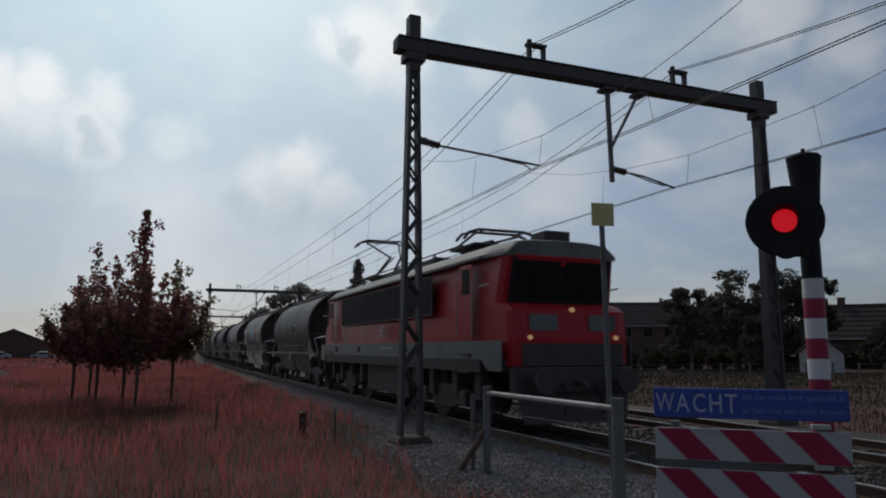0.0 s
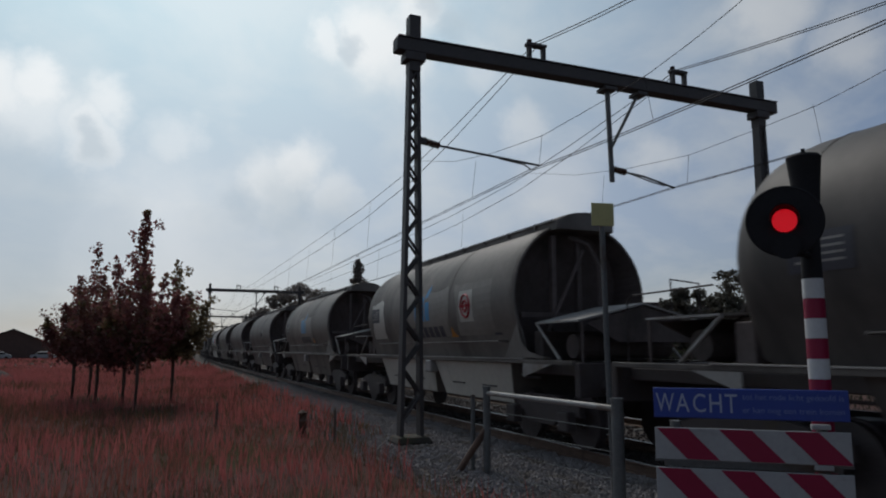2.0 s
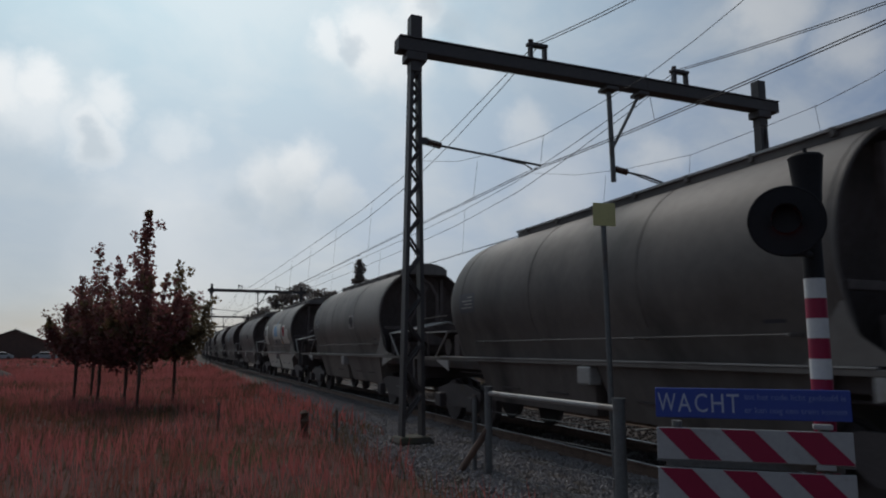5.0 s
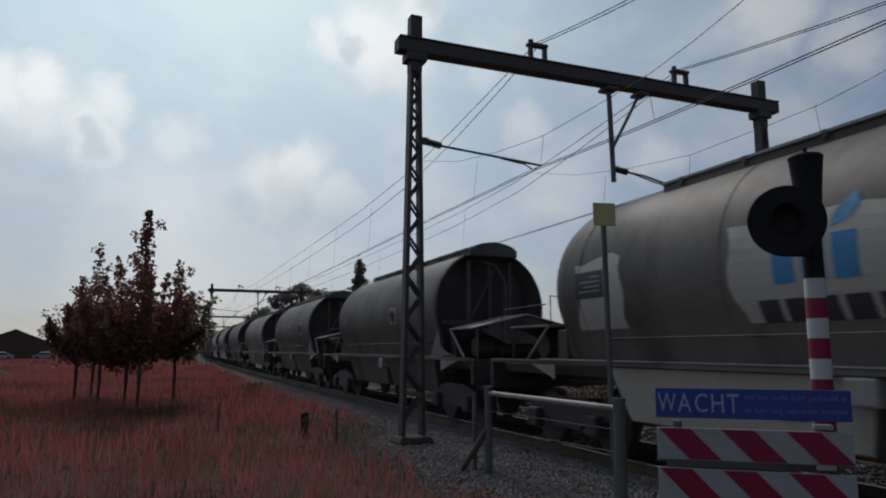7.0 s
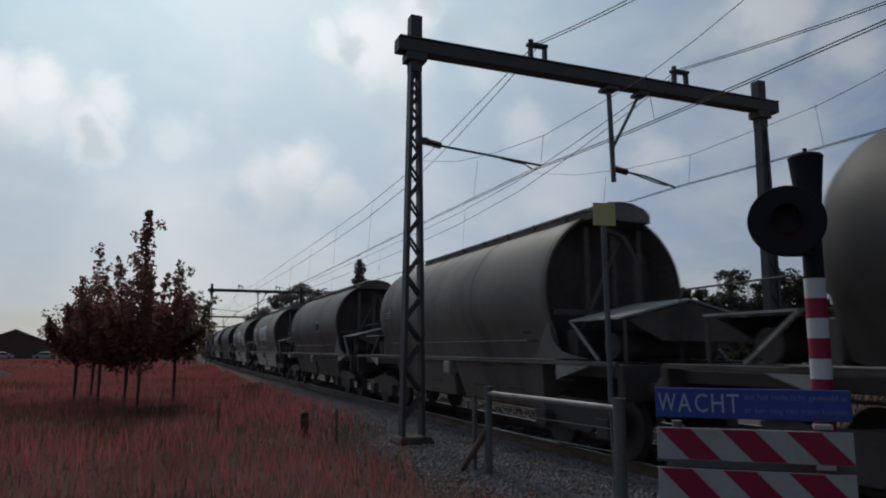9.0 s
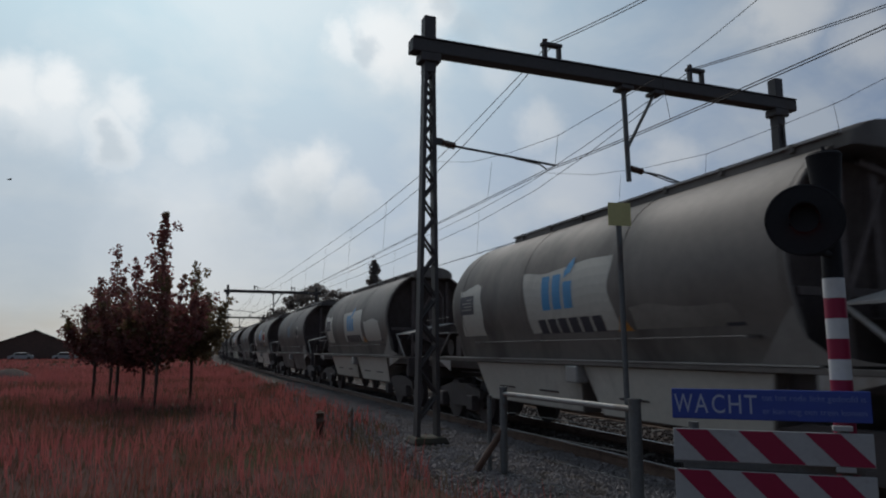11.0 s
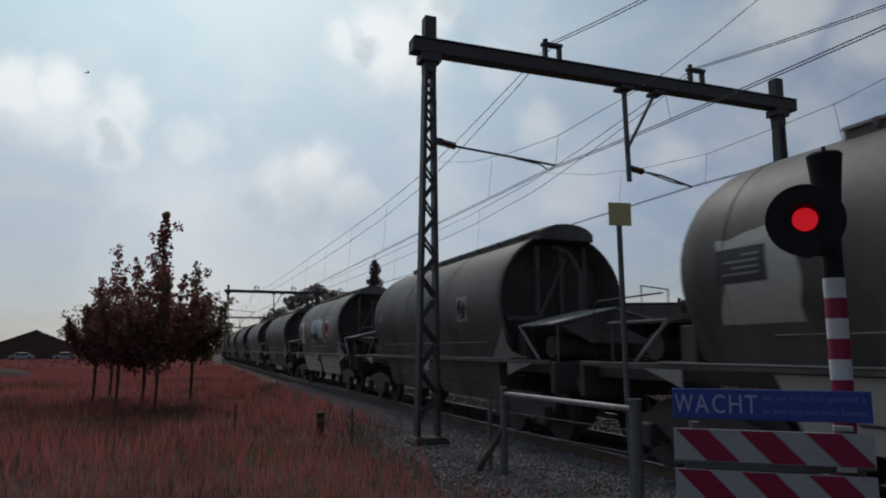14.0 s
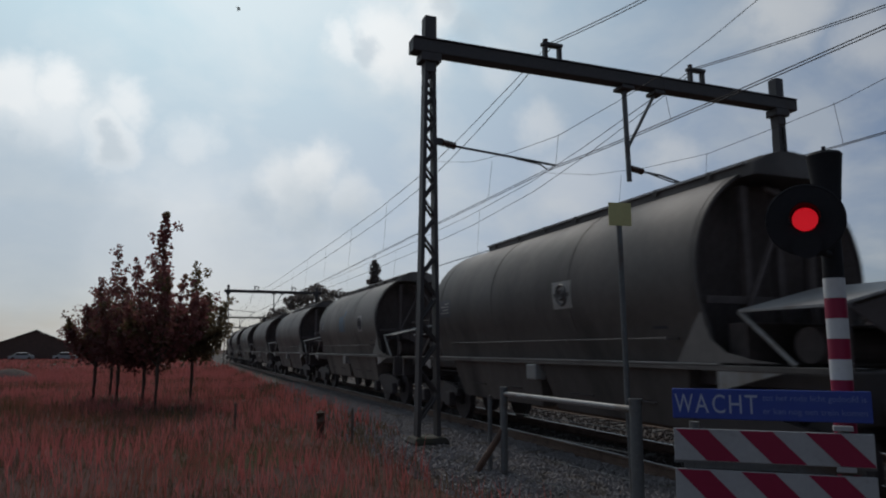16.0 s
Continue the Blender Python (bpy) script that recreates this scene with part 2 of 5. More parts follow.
BLUE_DIM = material("sooty_blue_marking", (0.06, 0.12, 0.18), 0.55, 0, 0.2, 2, (0.09, 0.09, 0.09), 0.45)
INK = material("dark_lettering_paint", (0.06, 0.055, 0.065), 0.6, 0, 0.15, 3)
LAMP_RED = material("lit_red_lens", (0.5, 0.01, 0.01), 0.3, 0, 0.1, 20, glow=(1.0, 0.008, 0.02, 0.38))
HEADLAMP = material("dim_headlamp_glass", (0.4, 0.3, 0.18), 0.15, 0, 0.1, 10, glow=(1.0, 0.6, 0.25, 0.22))
SIGN_BLUE = material("faded_blue_sign", (0.03, 0.058, 0.28), 0.4, 0, 0.12, 3, (0.05, 0.08, 0.25), 0.3)
SIGN_WHITE = material("white_reflective_film", (0.34, 0.34, 0.34), 0.5, 0, 0.12, 5, (0.22, 0.21, 0.2), 0.35)
POLE_WHITE = material("white_pole_paint", (0.55, 0.55, 0.545), 0.5, 0, 0.1, 6, (0.35, 0.33, 0.31), 0.3)
SIGN_RED = material("red_reflective_film", (0.25, 0.006, 0.04), 0.45, 0, 0.1, 5, (0.22, 0.015, 0.03), 0.25)
LETTER = material("pale_sign_lettering", (0.34, 0.38, 0.50), 0.5, 0, 0.08, 8)
LETTER_DIM = material("faded_small_lettering", (0.15, 0.20, 0.43), 0.5, 0, 0.1, 8)
YELLOW = material("faded_yellow_sign", (0.50, 0.45, 0.20), 0.5, 0, 0.12, 6, (0.32, 0.27, 0.1), 0.3)
GLASS_DARK = material("dark_cab_glass", (0.012, 0.013, 0.015), 0.1, 0, 0.1, 3, gloss=0.2)
LEAF = material("summer_leaves", (0.17, 0.125, 0.07), 0.6, 0, 0.35, 3, (0.14, 0.07, 0.05), 0.35, tint=0.2, through_light=0.55)
# leaf base carries the magenta of the lens flare over the crowns
LEAF_RED = material("copper_red_leaves", (0.21, 0.082, 0.078), 0.6, 0, 0.35, 3, (0.12, 0.10, 0.04), 0.45, tint=0.2, through_light=0.55)
BARK = material("grey_brown_bark", (0.09, 0.065, 0.05), 0.9, 0, 0.35, 8, (0.05, 0.045, 0.035), 0.4, 0.01, stretch=(1, 1, 0.3))
BRICK = material("brown_brick_wall", (0.10, 0.06, 0.048), 0.85, 0, 0.3, 3, (0.10, 0.06, 0.045), 0.4, 0.006)
TILE = material("dark_roof_tiles", (0.062, 0.047, 0.046), 0.9, 0, 0.3, 3, (0.05, 0.04, 0.038), 0.4, 0.01, gloss=0.08)
PLASTER = material("off_white_render", (0.45, 0.43, 0.40), 0.8, 0, 0.12, 2, (0.4, 0.38, 0.34), 0.3)
WOOD = material("weathered_fence_wood", (0.13, 0.10, 0.08), 0.85, 0, 0.3, 6, (0.07, 0.06, 0.05), 0.4, 0.003, stretch=(1, 1, 0.2))
# the red of the lens-flare veil is put into the grass colour
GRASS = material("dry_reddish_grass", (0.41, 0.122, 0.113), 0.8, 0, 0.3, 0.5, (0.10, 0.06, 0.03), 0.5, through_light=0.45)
# distance haze is mixed into these leaf colours, paler for the far row
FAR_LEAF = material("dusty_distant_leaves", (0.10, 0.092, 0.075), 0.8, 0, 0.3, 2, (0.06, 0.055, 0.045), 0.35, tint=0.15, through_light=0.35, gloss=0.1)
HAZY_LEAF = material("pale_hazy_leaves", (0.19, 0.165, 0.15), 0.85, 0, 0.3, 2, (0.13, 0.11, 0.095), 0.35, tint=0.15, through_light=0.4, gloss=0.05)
HEDGE = material("dark_hedge_leaves", (0.05, 0.055, 0.03), 0.85, 0, 0.4, 2, (0.05, 0.04, 0.02), 0.3, through_light=0.25, gloss=0.05)


FOOT = material("mossy_dark_concrete", (0.05, 0.042, 0.036), 0.9, 0, 0.3, 5, (0.05, 0.05, 0.03), 0.5, 0.004)


# ---- mesh helpers ----
def part(name, bm, mat, parent=None, label="", smooth=False, m=None):
    """Links a bmesh as one mesh object, under a thing or a part."""
    me = bpy.data.meshes.new(name)
    bm.normal_update()
    bm.to_mesh(me)
    bm.free()
    me.materials.append(mat)
    if smooth:
        me.shade_smooth()
        me.set_sharp_from_angle(angle=radians(40))
    ob = new(name, me)
    if parent:
        ob.parent = parent
    if m:
        ob.matrix_basis = m
    if label:
        ob["label"] = label
    return ob


def again(ob, m, parent=None):
    """Another object on the same mesh."""
    o = new(ob.name.split(".")[0], ob.data)
    o.parent = parent or ob.parent
    o.matrix_basis = m
    if "label" in ob.keys():
        o["label"] = ob["label"]
    return o


def box(bm, x0, x1, y0, y1, z0, z1, bevel=0.0):
    vs = [bm.verts.new((x, y, z)) for z in (z0, z1) for y in (y0, y1) for x in (x0, x1)]
    fs = [bm.faces.new([vs[i] for i in f]) for f in ((0, 2, 3, 1), (4, 5, 7, 6), (0, 1, 5, 4), (2, 6, 7, 3), (0, 4, 6, 2), (1, 3, 7, 5))]
    if bevel:
        es = list({e for f in fs for e in f.edges})
        bmesh.ops.bevel(bm, geom=es, offset=bevel, segments=2, affect="EDGES", profile=0.5)
    return bm


def boxed(*a):
    return box(bmesh.new(), *a)


def loft(bm, rings, cap=True, closed=True):
    """Skins rings of equally many points."""
    rows = [[bm.verts.new(p) for p in ring] for ring in rings]
    n = len(rows[0])
    for a, b in zip(rows, rows[1:]):
        for i in range(n if closed else n - 1):
            j = (i + 1) % n
            bm.faces.new((a[i], a[j], b[j], b[i]))
    if cap and closed:
        bm.faces.new(rows[0][::-1])
        bm.faces.new(rows[-1])
    bmesh.ops.recalc_face_normals(bm, faces=bm.faces[:])
    return bm


def tube(bm, points, r, n=8, r2=None, closed_caps=True):
    """A round bar along a polyline, tapering from r to r2."""
    pts = [Vector(p) for p in points]
    rings = []
    for i, p in enumerate(pts):
        d = (pts[min(i + 1, len(pts) - 1)] - pts[max(i - 1, 0)]).normalized()
        side = d.cross(Vector((0, 0, 1)))
        side = side.normalized() if side.length > 1e-3 else Vector((1, 0, 0))
        up = side.cross(d).normalized()
        rr = r if r2 is None else r + (r2 - r) * i / (len(pts) - 1)
        rings.append([p + rr * (math.cos(2 * math.pi * k / n) * side + math.sin(2 * math.pi * k / n) * up) for k in range(n)])
    rows = [[bm.verts.new(p) for p in ring] for ring in rings]
    for a, b in zip(rows, rows[1:]):
        for i in range(n):
            j = (i + 1) % n
            bm.faces.new((a[i], a[j], b[j], b[i]))
    if closed_caps:
        bm.faces.new(rows[0][::-1])
        bm.faces.new(rows[-1])
    return bm


def tubed(points, r, n=8, r2=None):
    return tube(bmesh.new(), points, r, n, r2)


def slab(bm, outline, thick):
    """A flat outline of 3D points, given the thickness vector."""
    t = Vector(thick)
    a = [bm.verts.new(p) for p in outline]
    b = [bm.verts.new(Vector(p) + t) for p in outline]
    n = len(a)
    fs = [bm.faces.new(a), bm.faces.new(b[::-1])]
    fs += [bm.faces.new((a[i], b[i], b[(i + 1) % n], a[(i + 1) % n])) for i in range(n)]
    bmesh.ops.recalc_face_normals(bm, faces=fs)
    return bm


def thing(name, m, label, category, group="", kind=""):
    e = new(name)
    e.matrix_basis = m
    e.empty_display_size = 0.2
    return tagged(e, label, category, group, kind)


# ---- the line: straight past the crossing, then a wide right-hand curve ----
CURVE_FROM, RADIUS = 30.0, 2700.0
TRACK_GAP = 4.0


def line(s, off=0.0):
    """Place and heading of the line at s metres, off metres to its right."""
    d = max(0.0, s - CURVE_FROM)
    h = d / RADIUS
    return d * d / (2 * RADIUS) + off * math.cos(h), s - off * math.sin(h), h


def on_line(s, off=0.0, z=0.0):
    x, y, h = line(s, off)
    return pose(x, y, z, 0, 0, -math.degrees(h))


def along(profile, s_list, off=0.0):
    """Rings of a cross-section profile [(x, z)] carried along the line."""
    rings = []
    for s in s_list:
        rings.append([(line(s, off + x)[0], line(s, off + x)[1], z) for x, z in profile])
    return rings


STATIONS = [-60, -30, -15, 0, 15, 30, 45, 60, 80, 100, 125, 150, 180, 220, 260, 320, 400]

# ---- ground ----
bm = bmesh.new()
GX = [-1500, -400, -150, -80, -50, -35, -28, -24, -20, -17, -14, -12, -10, -8.5, -7, -6, -5, -4, -3, -2.2, 8, 12, 16, 20, 30, 45, 70, 120, 300, 1500]
GY = [-1500, -300, -60, -30, -20, -14, -10, -7, -5, -3, -1, 1, 3, 5, 8, 11, 14, 18, 22, 27, 32, 40, 50, 65, 80, 100, 130, 180, 260, 500, 1500]
gv = {}
for i, x in enumerate(GX):
    for j, y in enumerate(GY):
        rough_z = 0.10 * noise.noise((x * 0.21, y * 0.21, 0.3)) if -60 < x < -3 and -30 < y < 120 else 0
        gv[i, j] = bm.verts.new((x + line(y)[0] * (abs(x) < 60), y, -0.38 + rough_z))
for i in range(len(GX) - 1):
    for j in range(len(GY) - 1):
        bm.faces.new((gv[i, j], gv[i + 1, j], gv[i + 1, j + 1], gv[i, j + 1]))
tagged(part("ground", bm, EARTH, smooth=True), "rough dry summer grassland beside the railway", "ground", kind="structure")

# ---- track bed, rails, sleepers ----
bm = loft(bmesh.new(), along([(-4.1, -0.46), (-3.5, -0.30), (-3.1, -0.17), (-2.2, -0.17), (-1.45, -0.19), (1.4, -0.2), (2.0, -0.22), (2.6, -0.2), (5.5, -0.19), (6.2, -0.17), (7.1, -0.17), (7.5, -0.30), (8.1, -0.46)], STATIONS), cap=False, closed=False)
tagged(part("ballast_bed", bm, BALLAST), "grey crushed stone ballast bed under two tracks", "ballast", kind="structure")

RAIL_PROFILE = [(-0.07, -0.17), (0.07, -0.17), (0.065, -0.15), (0.012, -0.13), (0.012, -0.05), (0.036, -0.035), (0.036, -0.004), (0.03, 0), (-0.03, 0), (-0.036, -0.004), (-0.036, -0.035), (-0.012, -0.05), (-0.012, -0.13), (-0.065, -0.15)]
HEAD_PROFILE = [(-0.03, 0.0), (0.03, 0.0), (0.028, 0.004), (-0.028, 0.004)]
SLEEPER = None
for off in (0.0, TRACK_GAP):
    tr = thing("railway_track", pose(0, 0, 0), "rusty steel rails on grey concrete sleepers in ballast", "railway track", "tracks", "structure")
    for sgn in (-1, 1):
        r_ob = part("rail", loft(bmesh.new(), along(RAIL_PROFILE, STATIONS, off + sgn * 0.7535)), RAIL_STEEL, tr)
        part("rail_head", loft(bmesh.new(), along(HEAD_PROFILE, STATIONS, off + sgn * 0.7535)), RAIL_TOP, r_ob, "polished running surface")
    for k in range(90):
        s = -14 + 0.6 * k
        if SLEEPER is None:
            bm = bmesh.new()
            loft(bm, [[(x, -0.13, -0.30), (x, 0.13, -0.30), (x, 0.10, zt), (x, -0.10, zt)] for x, zt in ((-1.3, -0.19), (-1.2, -0.165), (-0.5, -0.165), (-0.3, -0.19), (0.3, -0.19), (0.5, -0.165), (1.2, -0.165), (1.3, -0.19))])
            SLEEPER = part("sleeper", bm, CONCRETE, tr, m=on_line(s, off))
        else:
            again(SLEEPER, on_line(s, off), tr)

# ---- overhead line portals ----
SPAN = 65.0
POST_L, POST_R = -2.742, 6.736


def lattice_mast(x, parent, top=8.53, web=False):
    """A tapering mast of two channels joined by zigzag flats; leaves the channels, braces and cap as parts."""
    mast = part("mast_foot", loft(bmesh.new(), [[(x - a, -b, z), (x + a, -b, z), (x + a, b, z), (x - a, b, z)] for a, b, z in ((0.36, 0.30, -0.6), (0.35, 0.29, -0.12), (0.31, 0.24, -0.04), (0.27, 0.18, -0.02))]), FOOT, parent, "concrete mast foot")
    half = lambda z: 0.25 - 0.135 * min(1.0, max(0.0, z / 7.6))
    for sgn in (-1, 1):
        bm = bmesh.new()
        rings = []
        for z in (-0.5, 7.6, top - 0.45):
            h = half(z)
            xa, xb = x + sgn * h, x + sgn * (h - 0.075)
            rings.append([(xa, -0.11, z), (xb, -0.11, z), (xb, 0.11, z), (xa, 0.11, z)])
        loft(bm, rings)
        part("channel", bm, MAST_PAINT, mast)
    zs = [0.25]
    while zs[-1] < 7.2:
        zs.append(zs[-1] + 2.0 * half(zs[-1]) * 1.05)
    side = 1
    for za, zb in zip(zs, zs[1:]):
        a = Vector((x - side * (half(za) - 0.04), -0.09, za))
        b = Vector((x + side * (half(zb) - 0.04), -0.09, zb))
        for yy in (-0.09, 0.09):
            a.y = b.y = yy
            part("brace", tubed([a, b], 0.03, 4), MAST_PAINT, mast)
        side = -side
    if web:
        bm = loft(bmesh.new(), [[(x - half(z) + 0.07, -0.07, z), (x + half(z) - 0.07, -0.07, z), (x + half(z) - 0.07, 0.07, z), (x - half(z) + 0.07, 0.07, z)] for z in (-0.3, 3.5, 7.6)])
        part("web_plate", bm, MAST_PAINT, mast)
    bm = boxed(x - 0.125, x + 0.125, -0.13, 0.13, 7.3, top, 0.015)
    part("mast_head", bm, MAST_PAINT, mast)
    return mast


def insulator(bm, a, b, sheds=5, r=0.075):
    a, b = Vector(a), Vector(b)
    tube(bm, [a, b], 0.028, 8)
    for k in range(sheds):
        c = a.lerp(b, (k + 0.6) / (sheds + 0.2))
        d = (b - a).normalized() * 0.02
        tube(bm, [c - d, c, c + d], r, 10)
    return bm


def portal(m, full=True):
    p = thing("overhead_line_portal", m, "weathered grey steel railway portal spanning both tracks", "catenary portal", "portals along the line")
    lattice_mast(POST_L, p)
    lattice_mast(POST_R, p, web=True)
    bm = boxed(POST_L - 0.40, POST_R + 0.52, -0.16, 0.16, 7.71, 7.99, 0.02)
    beam = part("beam", bm, MAST_PAINT, p)
    part("beam_flange", boxed(POST_L - 0.38, POST_R + 0.50, -0.19, 0.19, 7.993, 8.02), MAST_PAINT, beam)
    for x in (POST_L, POST_R):
        part("saddle", boxed(x - 0.22, x + 0.22, -0.18, 0.18, 7.52, 7.707, 0.02), MAST_PAINT, beam)
    for x in (0.19, 4.19):
        br = part("messenger_bracket", boxed(x - 0.22, x - 0.14, -0.06, 0.06, 8.02, 8.40, 0.01), MAST_PAINT, p)
        part("bracket_leg", boxed(x + 0.14, x + 0.22, -0.06, 0.06, 8.02, 8.36, 0.01), MAST_PAINT, br)
        part("bracket_top", boxed(x - 0.26, x + 0.24, -0.08, 0.08, 8.36, 8.44, 0.015), MAST_PAINT, br)
        part("clamp", insulator(bmesh.new(), (x - 0.17, 0, 8.40), (x - 0.17, 0, 8.53), 2, 0.06), PORCELAIN, br)
    # registration arm from the mast
    part("insulator", insulator(bmesh.new(), (POST_L + 0.28, 0, 5.86), (POST_L + 0.60, 0, 5.81)), PORCELAIN, p)
    part("arm_lug", boxed(POST_L + 0.14, POST_L + 0.30, -0.05, 0.05, 5.80, 5.94, 0.01), MAST_PAINT, p)
    part("registration_arm", tubed([(POST_L + 0.58, 0, 5.81), (-0.53, 0, 5.69), (0.22, 0, 5.63)], 0.026, 8), STEEL_GREY, p)
    part("steady_arm", tubed([(-0.75, 0.02, 5.69), (-0.15, 0.02, 5.62), (0.02, 0.02, 5.52)], 0.016, 6), STEEL_GREY, p)
    # drop tube and arm for the far track
    dx = 2.1
    drop = part("drop_tube", tubed([(dx - 0.03, 0, 7.68), (dx + 0.03, 0, 5.44)], 0.06, 8), STEEL_GREY, p)
    part("drop_strut", tubed([(dx + 0.02, 0, 6.22), (dx + 0.86, 0, 7.68)], 0.04, 8), STEEL_GREY, drop)
    part("drop_clamp", boxed(dx - 0.2, dx + 0.14, -0.185, 0.185, 7.59, 7.675, 0.01), MAST_PAINT, drop)
    part("strut_clamp", boxed(dx + 0.72, dx + 1.0, -0.185, 0.185, 7.59, 7.675, 0.01), MAST_PAINT, drop)
    part("insulator", insulator(bmesh.new(), (dx + 0.07, 0, 5.75), (dx + 0.42, 0, 5.70)), PORCELAIN, p)
    part("registration_arm", tubed([(dx + 0.40, 0, 5.70), (dx + 0.9, 0, 5.66), (dx + 1.4, 0, 5.55), (dx + 1.8, 0, 5.46)], 0.026, 8), STEEL_GREY, p)
    part("steady_arm", tubed([(dx + 0.6, 0.02, 5.68), (dx + 1.2, 0.02, 5.54), (dx + 1.55, 0.02, 5.49)], 0.016, 6), STEEL_GREY, p)
    return p


P0 = portal(pose(0, 0, 0))
for k in (-1, 1, 2, 3, 4):
    copy_thing(P0, on_line(k * SPAN))

# ---- wires ----
def wire(name, pts, r, label, group):
    tagged(part(name, tubed(pts, r, 6), WIRE), label, "overhead wire", group)


def at_line(s, off, z):
    x, y, _ = line(s, off)
    return (x, y, z)


SAG = [(0, 8.47), (2, 8.22), (5, 7.87), (8.5, 7.54), (14, 7.32), (22, 7.22), (32.5, 7.18)]


def messenger_z(s):
    """Height of the messenger: steep at the portal, nearly level in the middle of the span."""
    d = s % SPAN
    d = min(d, SPAN - d)
    for (a, za), (b, zb) in zip(SAG, SAG[1:]):
        if d <= b:
            return za + (zb - za) * (d - a) / (b - a)
    return 7.18


def pull_off(s):
    """The wires draw to the right as they run on past the crossing."""
    return 0.62 * (1 - math.exp(s / 5.0)) if s < 0 else 0.0


for off, zig in ((0.0, 0.1), (TRACK_GAP, -0.1)):
    fine_s = [-65 + 13 * k for k in range(4)] + [-22, -14, -10, -7, -4, -2, -1] + [SPAN * k + d for k in range(4) for d in (0, 2, 5, 8.5, 14, 22, 32.5, 43, 51, 56.5, 60, 63)]
    for d in (-0.045, 0.045):
        wire("contact_wire", [at_line(s, off + d + pull_off(s) + (zig if s >= 0 else -0.02) * (1 - math.cos(2 * math.pi * s / SPAN)) * 1.2, 5.5) for s in [-65, -40, -20, -12, -8, -5, -3, -1.5, 0, 6, 15, 25, 32.5, 45, 65, 97, 130, 162, 195]], 0.0085, "taut tarnished copper contact wire over the track", "contact wires")
    for d, drop in ((-0.055, 0.0), (0.055, 0.55)):
        wire("messenger_wire", [at_line(s, off + 0.12 + d + 0.1 * math.cos(2 * math.pi * s / SPAN) + pull_off(s), messenger_z(s) - (drop * (1 - math.exp(-min(s % SPAN, SPAN - s % SPAN) / 9.0)) if s > 0 else 0.0)) for s in fine_s], 0.010, "sagging dark messenger wire slung between portals", "messenger wires")
    for k in range(-1, 3):
        c = k * SPAN
        pts = [(-9.5, messenger_z(c - 9.5)), (-5.8, 6.59), (-4.9, 6.43), (-3.8, 6.29), (-2.6, 6.25), (-0.3, 6.21), (2.0, 6.45), (4.5, 6.85), (7.5, messenger_z(c + 7.5))]
        wire("stitch_wire", [at_line(c + a, off + 0.12 + pull_off(c + a) * 0.15, z) for a, z in pts], 0.006, "thin slack stitch wire below a portal", "stitch wires")
        for a, z in ((-3.7, 6.32), (-0.3, 6.24), (3.1, 6.5)):
            wire("dropper", [at_line(c + a, off + 0.12 + pull_off(c + a) * 0.15, z), at_line(c + a, off + pull_off(c + a), 5.51)], 0.0045, "thin vertical dropper wire", "droppers")
        for a in (13, 19, 25, 31, 37, 43, 49, 54):
            wire("dropper", [at_line(c + a, off + 0.12 + pull_off(c + a), messenger_z(c + a)), at_line(c + a, off + pull_off(c + a), 5.51)], 0.0045, "thin vertical dropper wire", "droppers")
# ---- the freight train ----
def train_s(t):
    """Metres that the train has run at t seconds."""
    return -1.927 + 16.8866 * t + 0.02859 * t * t - SURGE.get(t, 0.0)


PITCH = 14.98
WAGONS = 24
# the train surges a little on its couplings: metres behind the steady run, each half second
SURGE = {1.5: 0.1, 2.0: 0.18, 2.5: 0.28, 3.0: 0.0, 3.5: 0.45, 4.0: -0.2, 7.5: 0.08, 8.0: -0.2, 8.5: 0.35, 9.0: -0.3,
         11.5: 0.08, 12.0: -0.38, 12.5: 0.12, 13.0: -0.12, 13.5: 0.1, 14.0: -0.12, 14.5: 0.3, 15.0: -0.22, 15.5: 0.18, 16.0: -0.2}
TANK_CZ, TANK_R = 2.60, 1.44


def tank_ring(y, k=1.0, n=40):
    """Cross-section of the hopper body: a round barrel on tucked-in lower sides."""
    pts = []
    for i in range(n + 1):
        a = radians(-28 + 236 * i / n)
        pts.append((TANK_R * k * math.cos(a), y, TANK_CZ + TANK_R * k * math.sin(a)))
    pts += [(-1.16 * k, y, TANK_CZ - (TANK_CZ - 1.44) * k), (1.16 * k, y, TANK_CZ - (TANK_CZ - 1.44) * k)]
    return pts


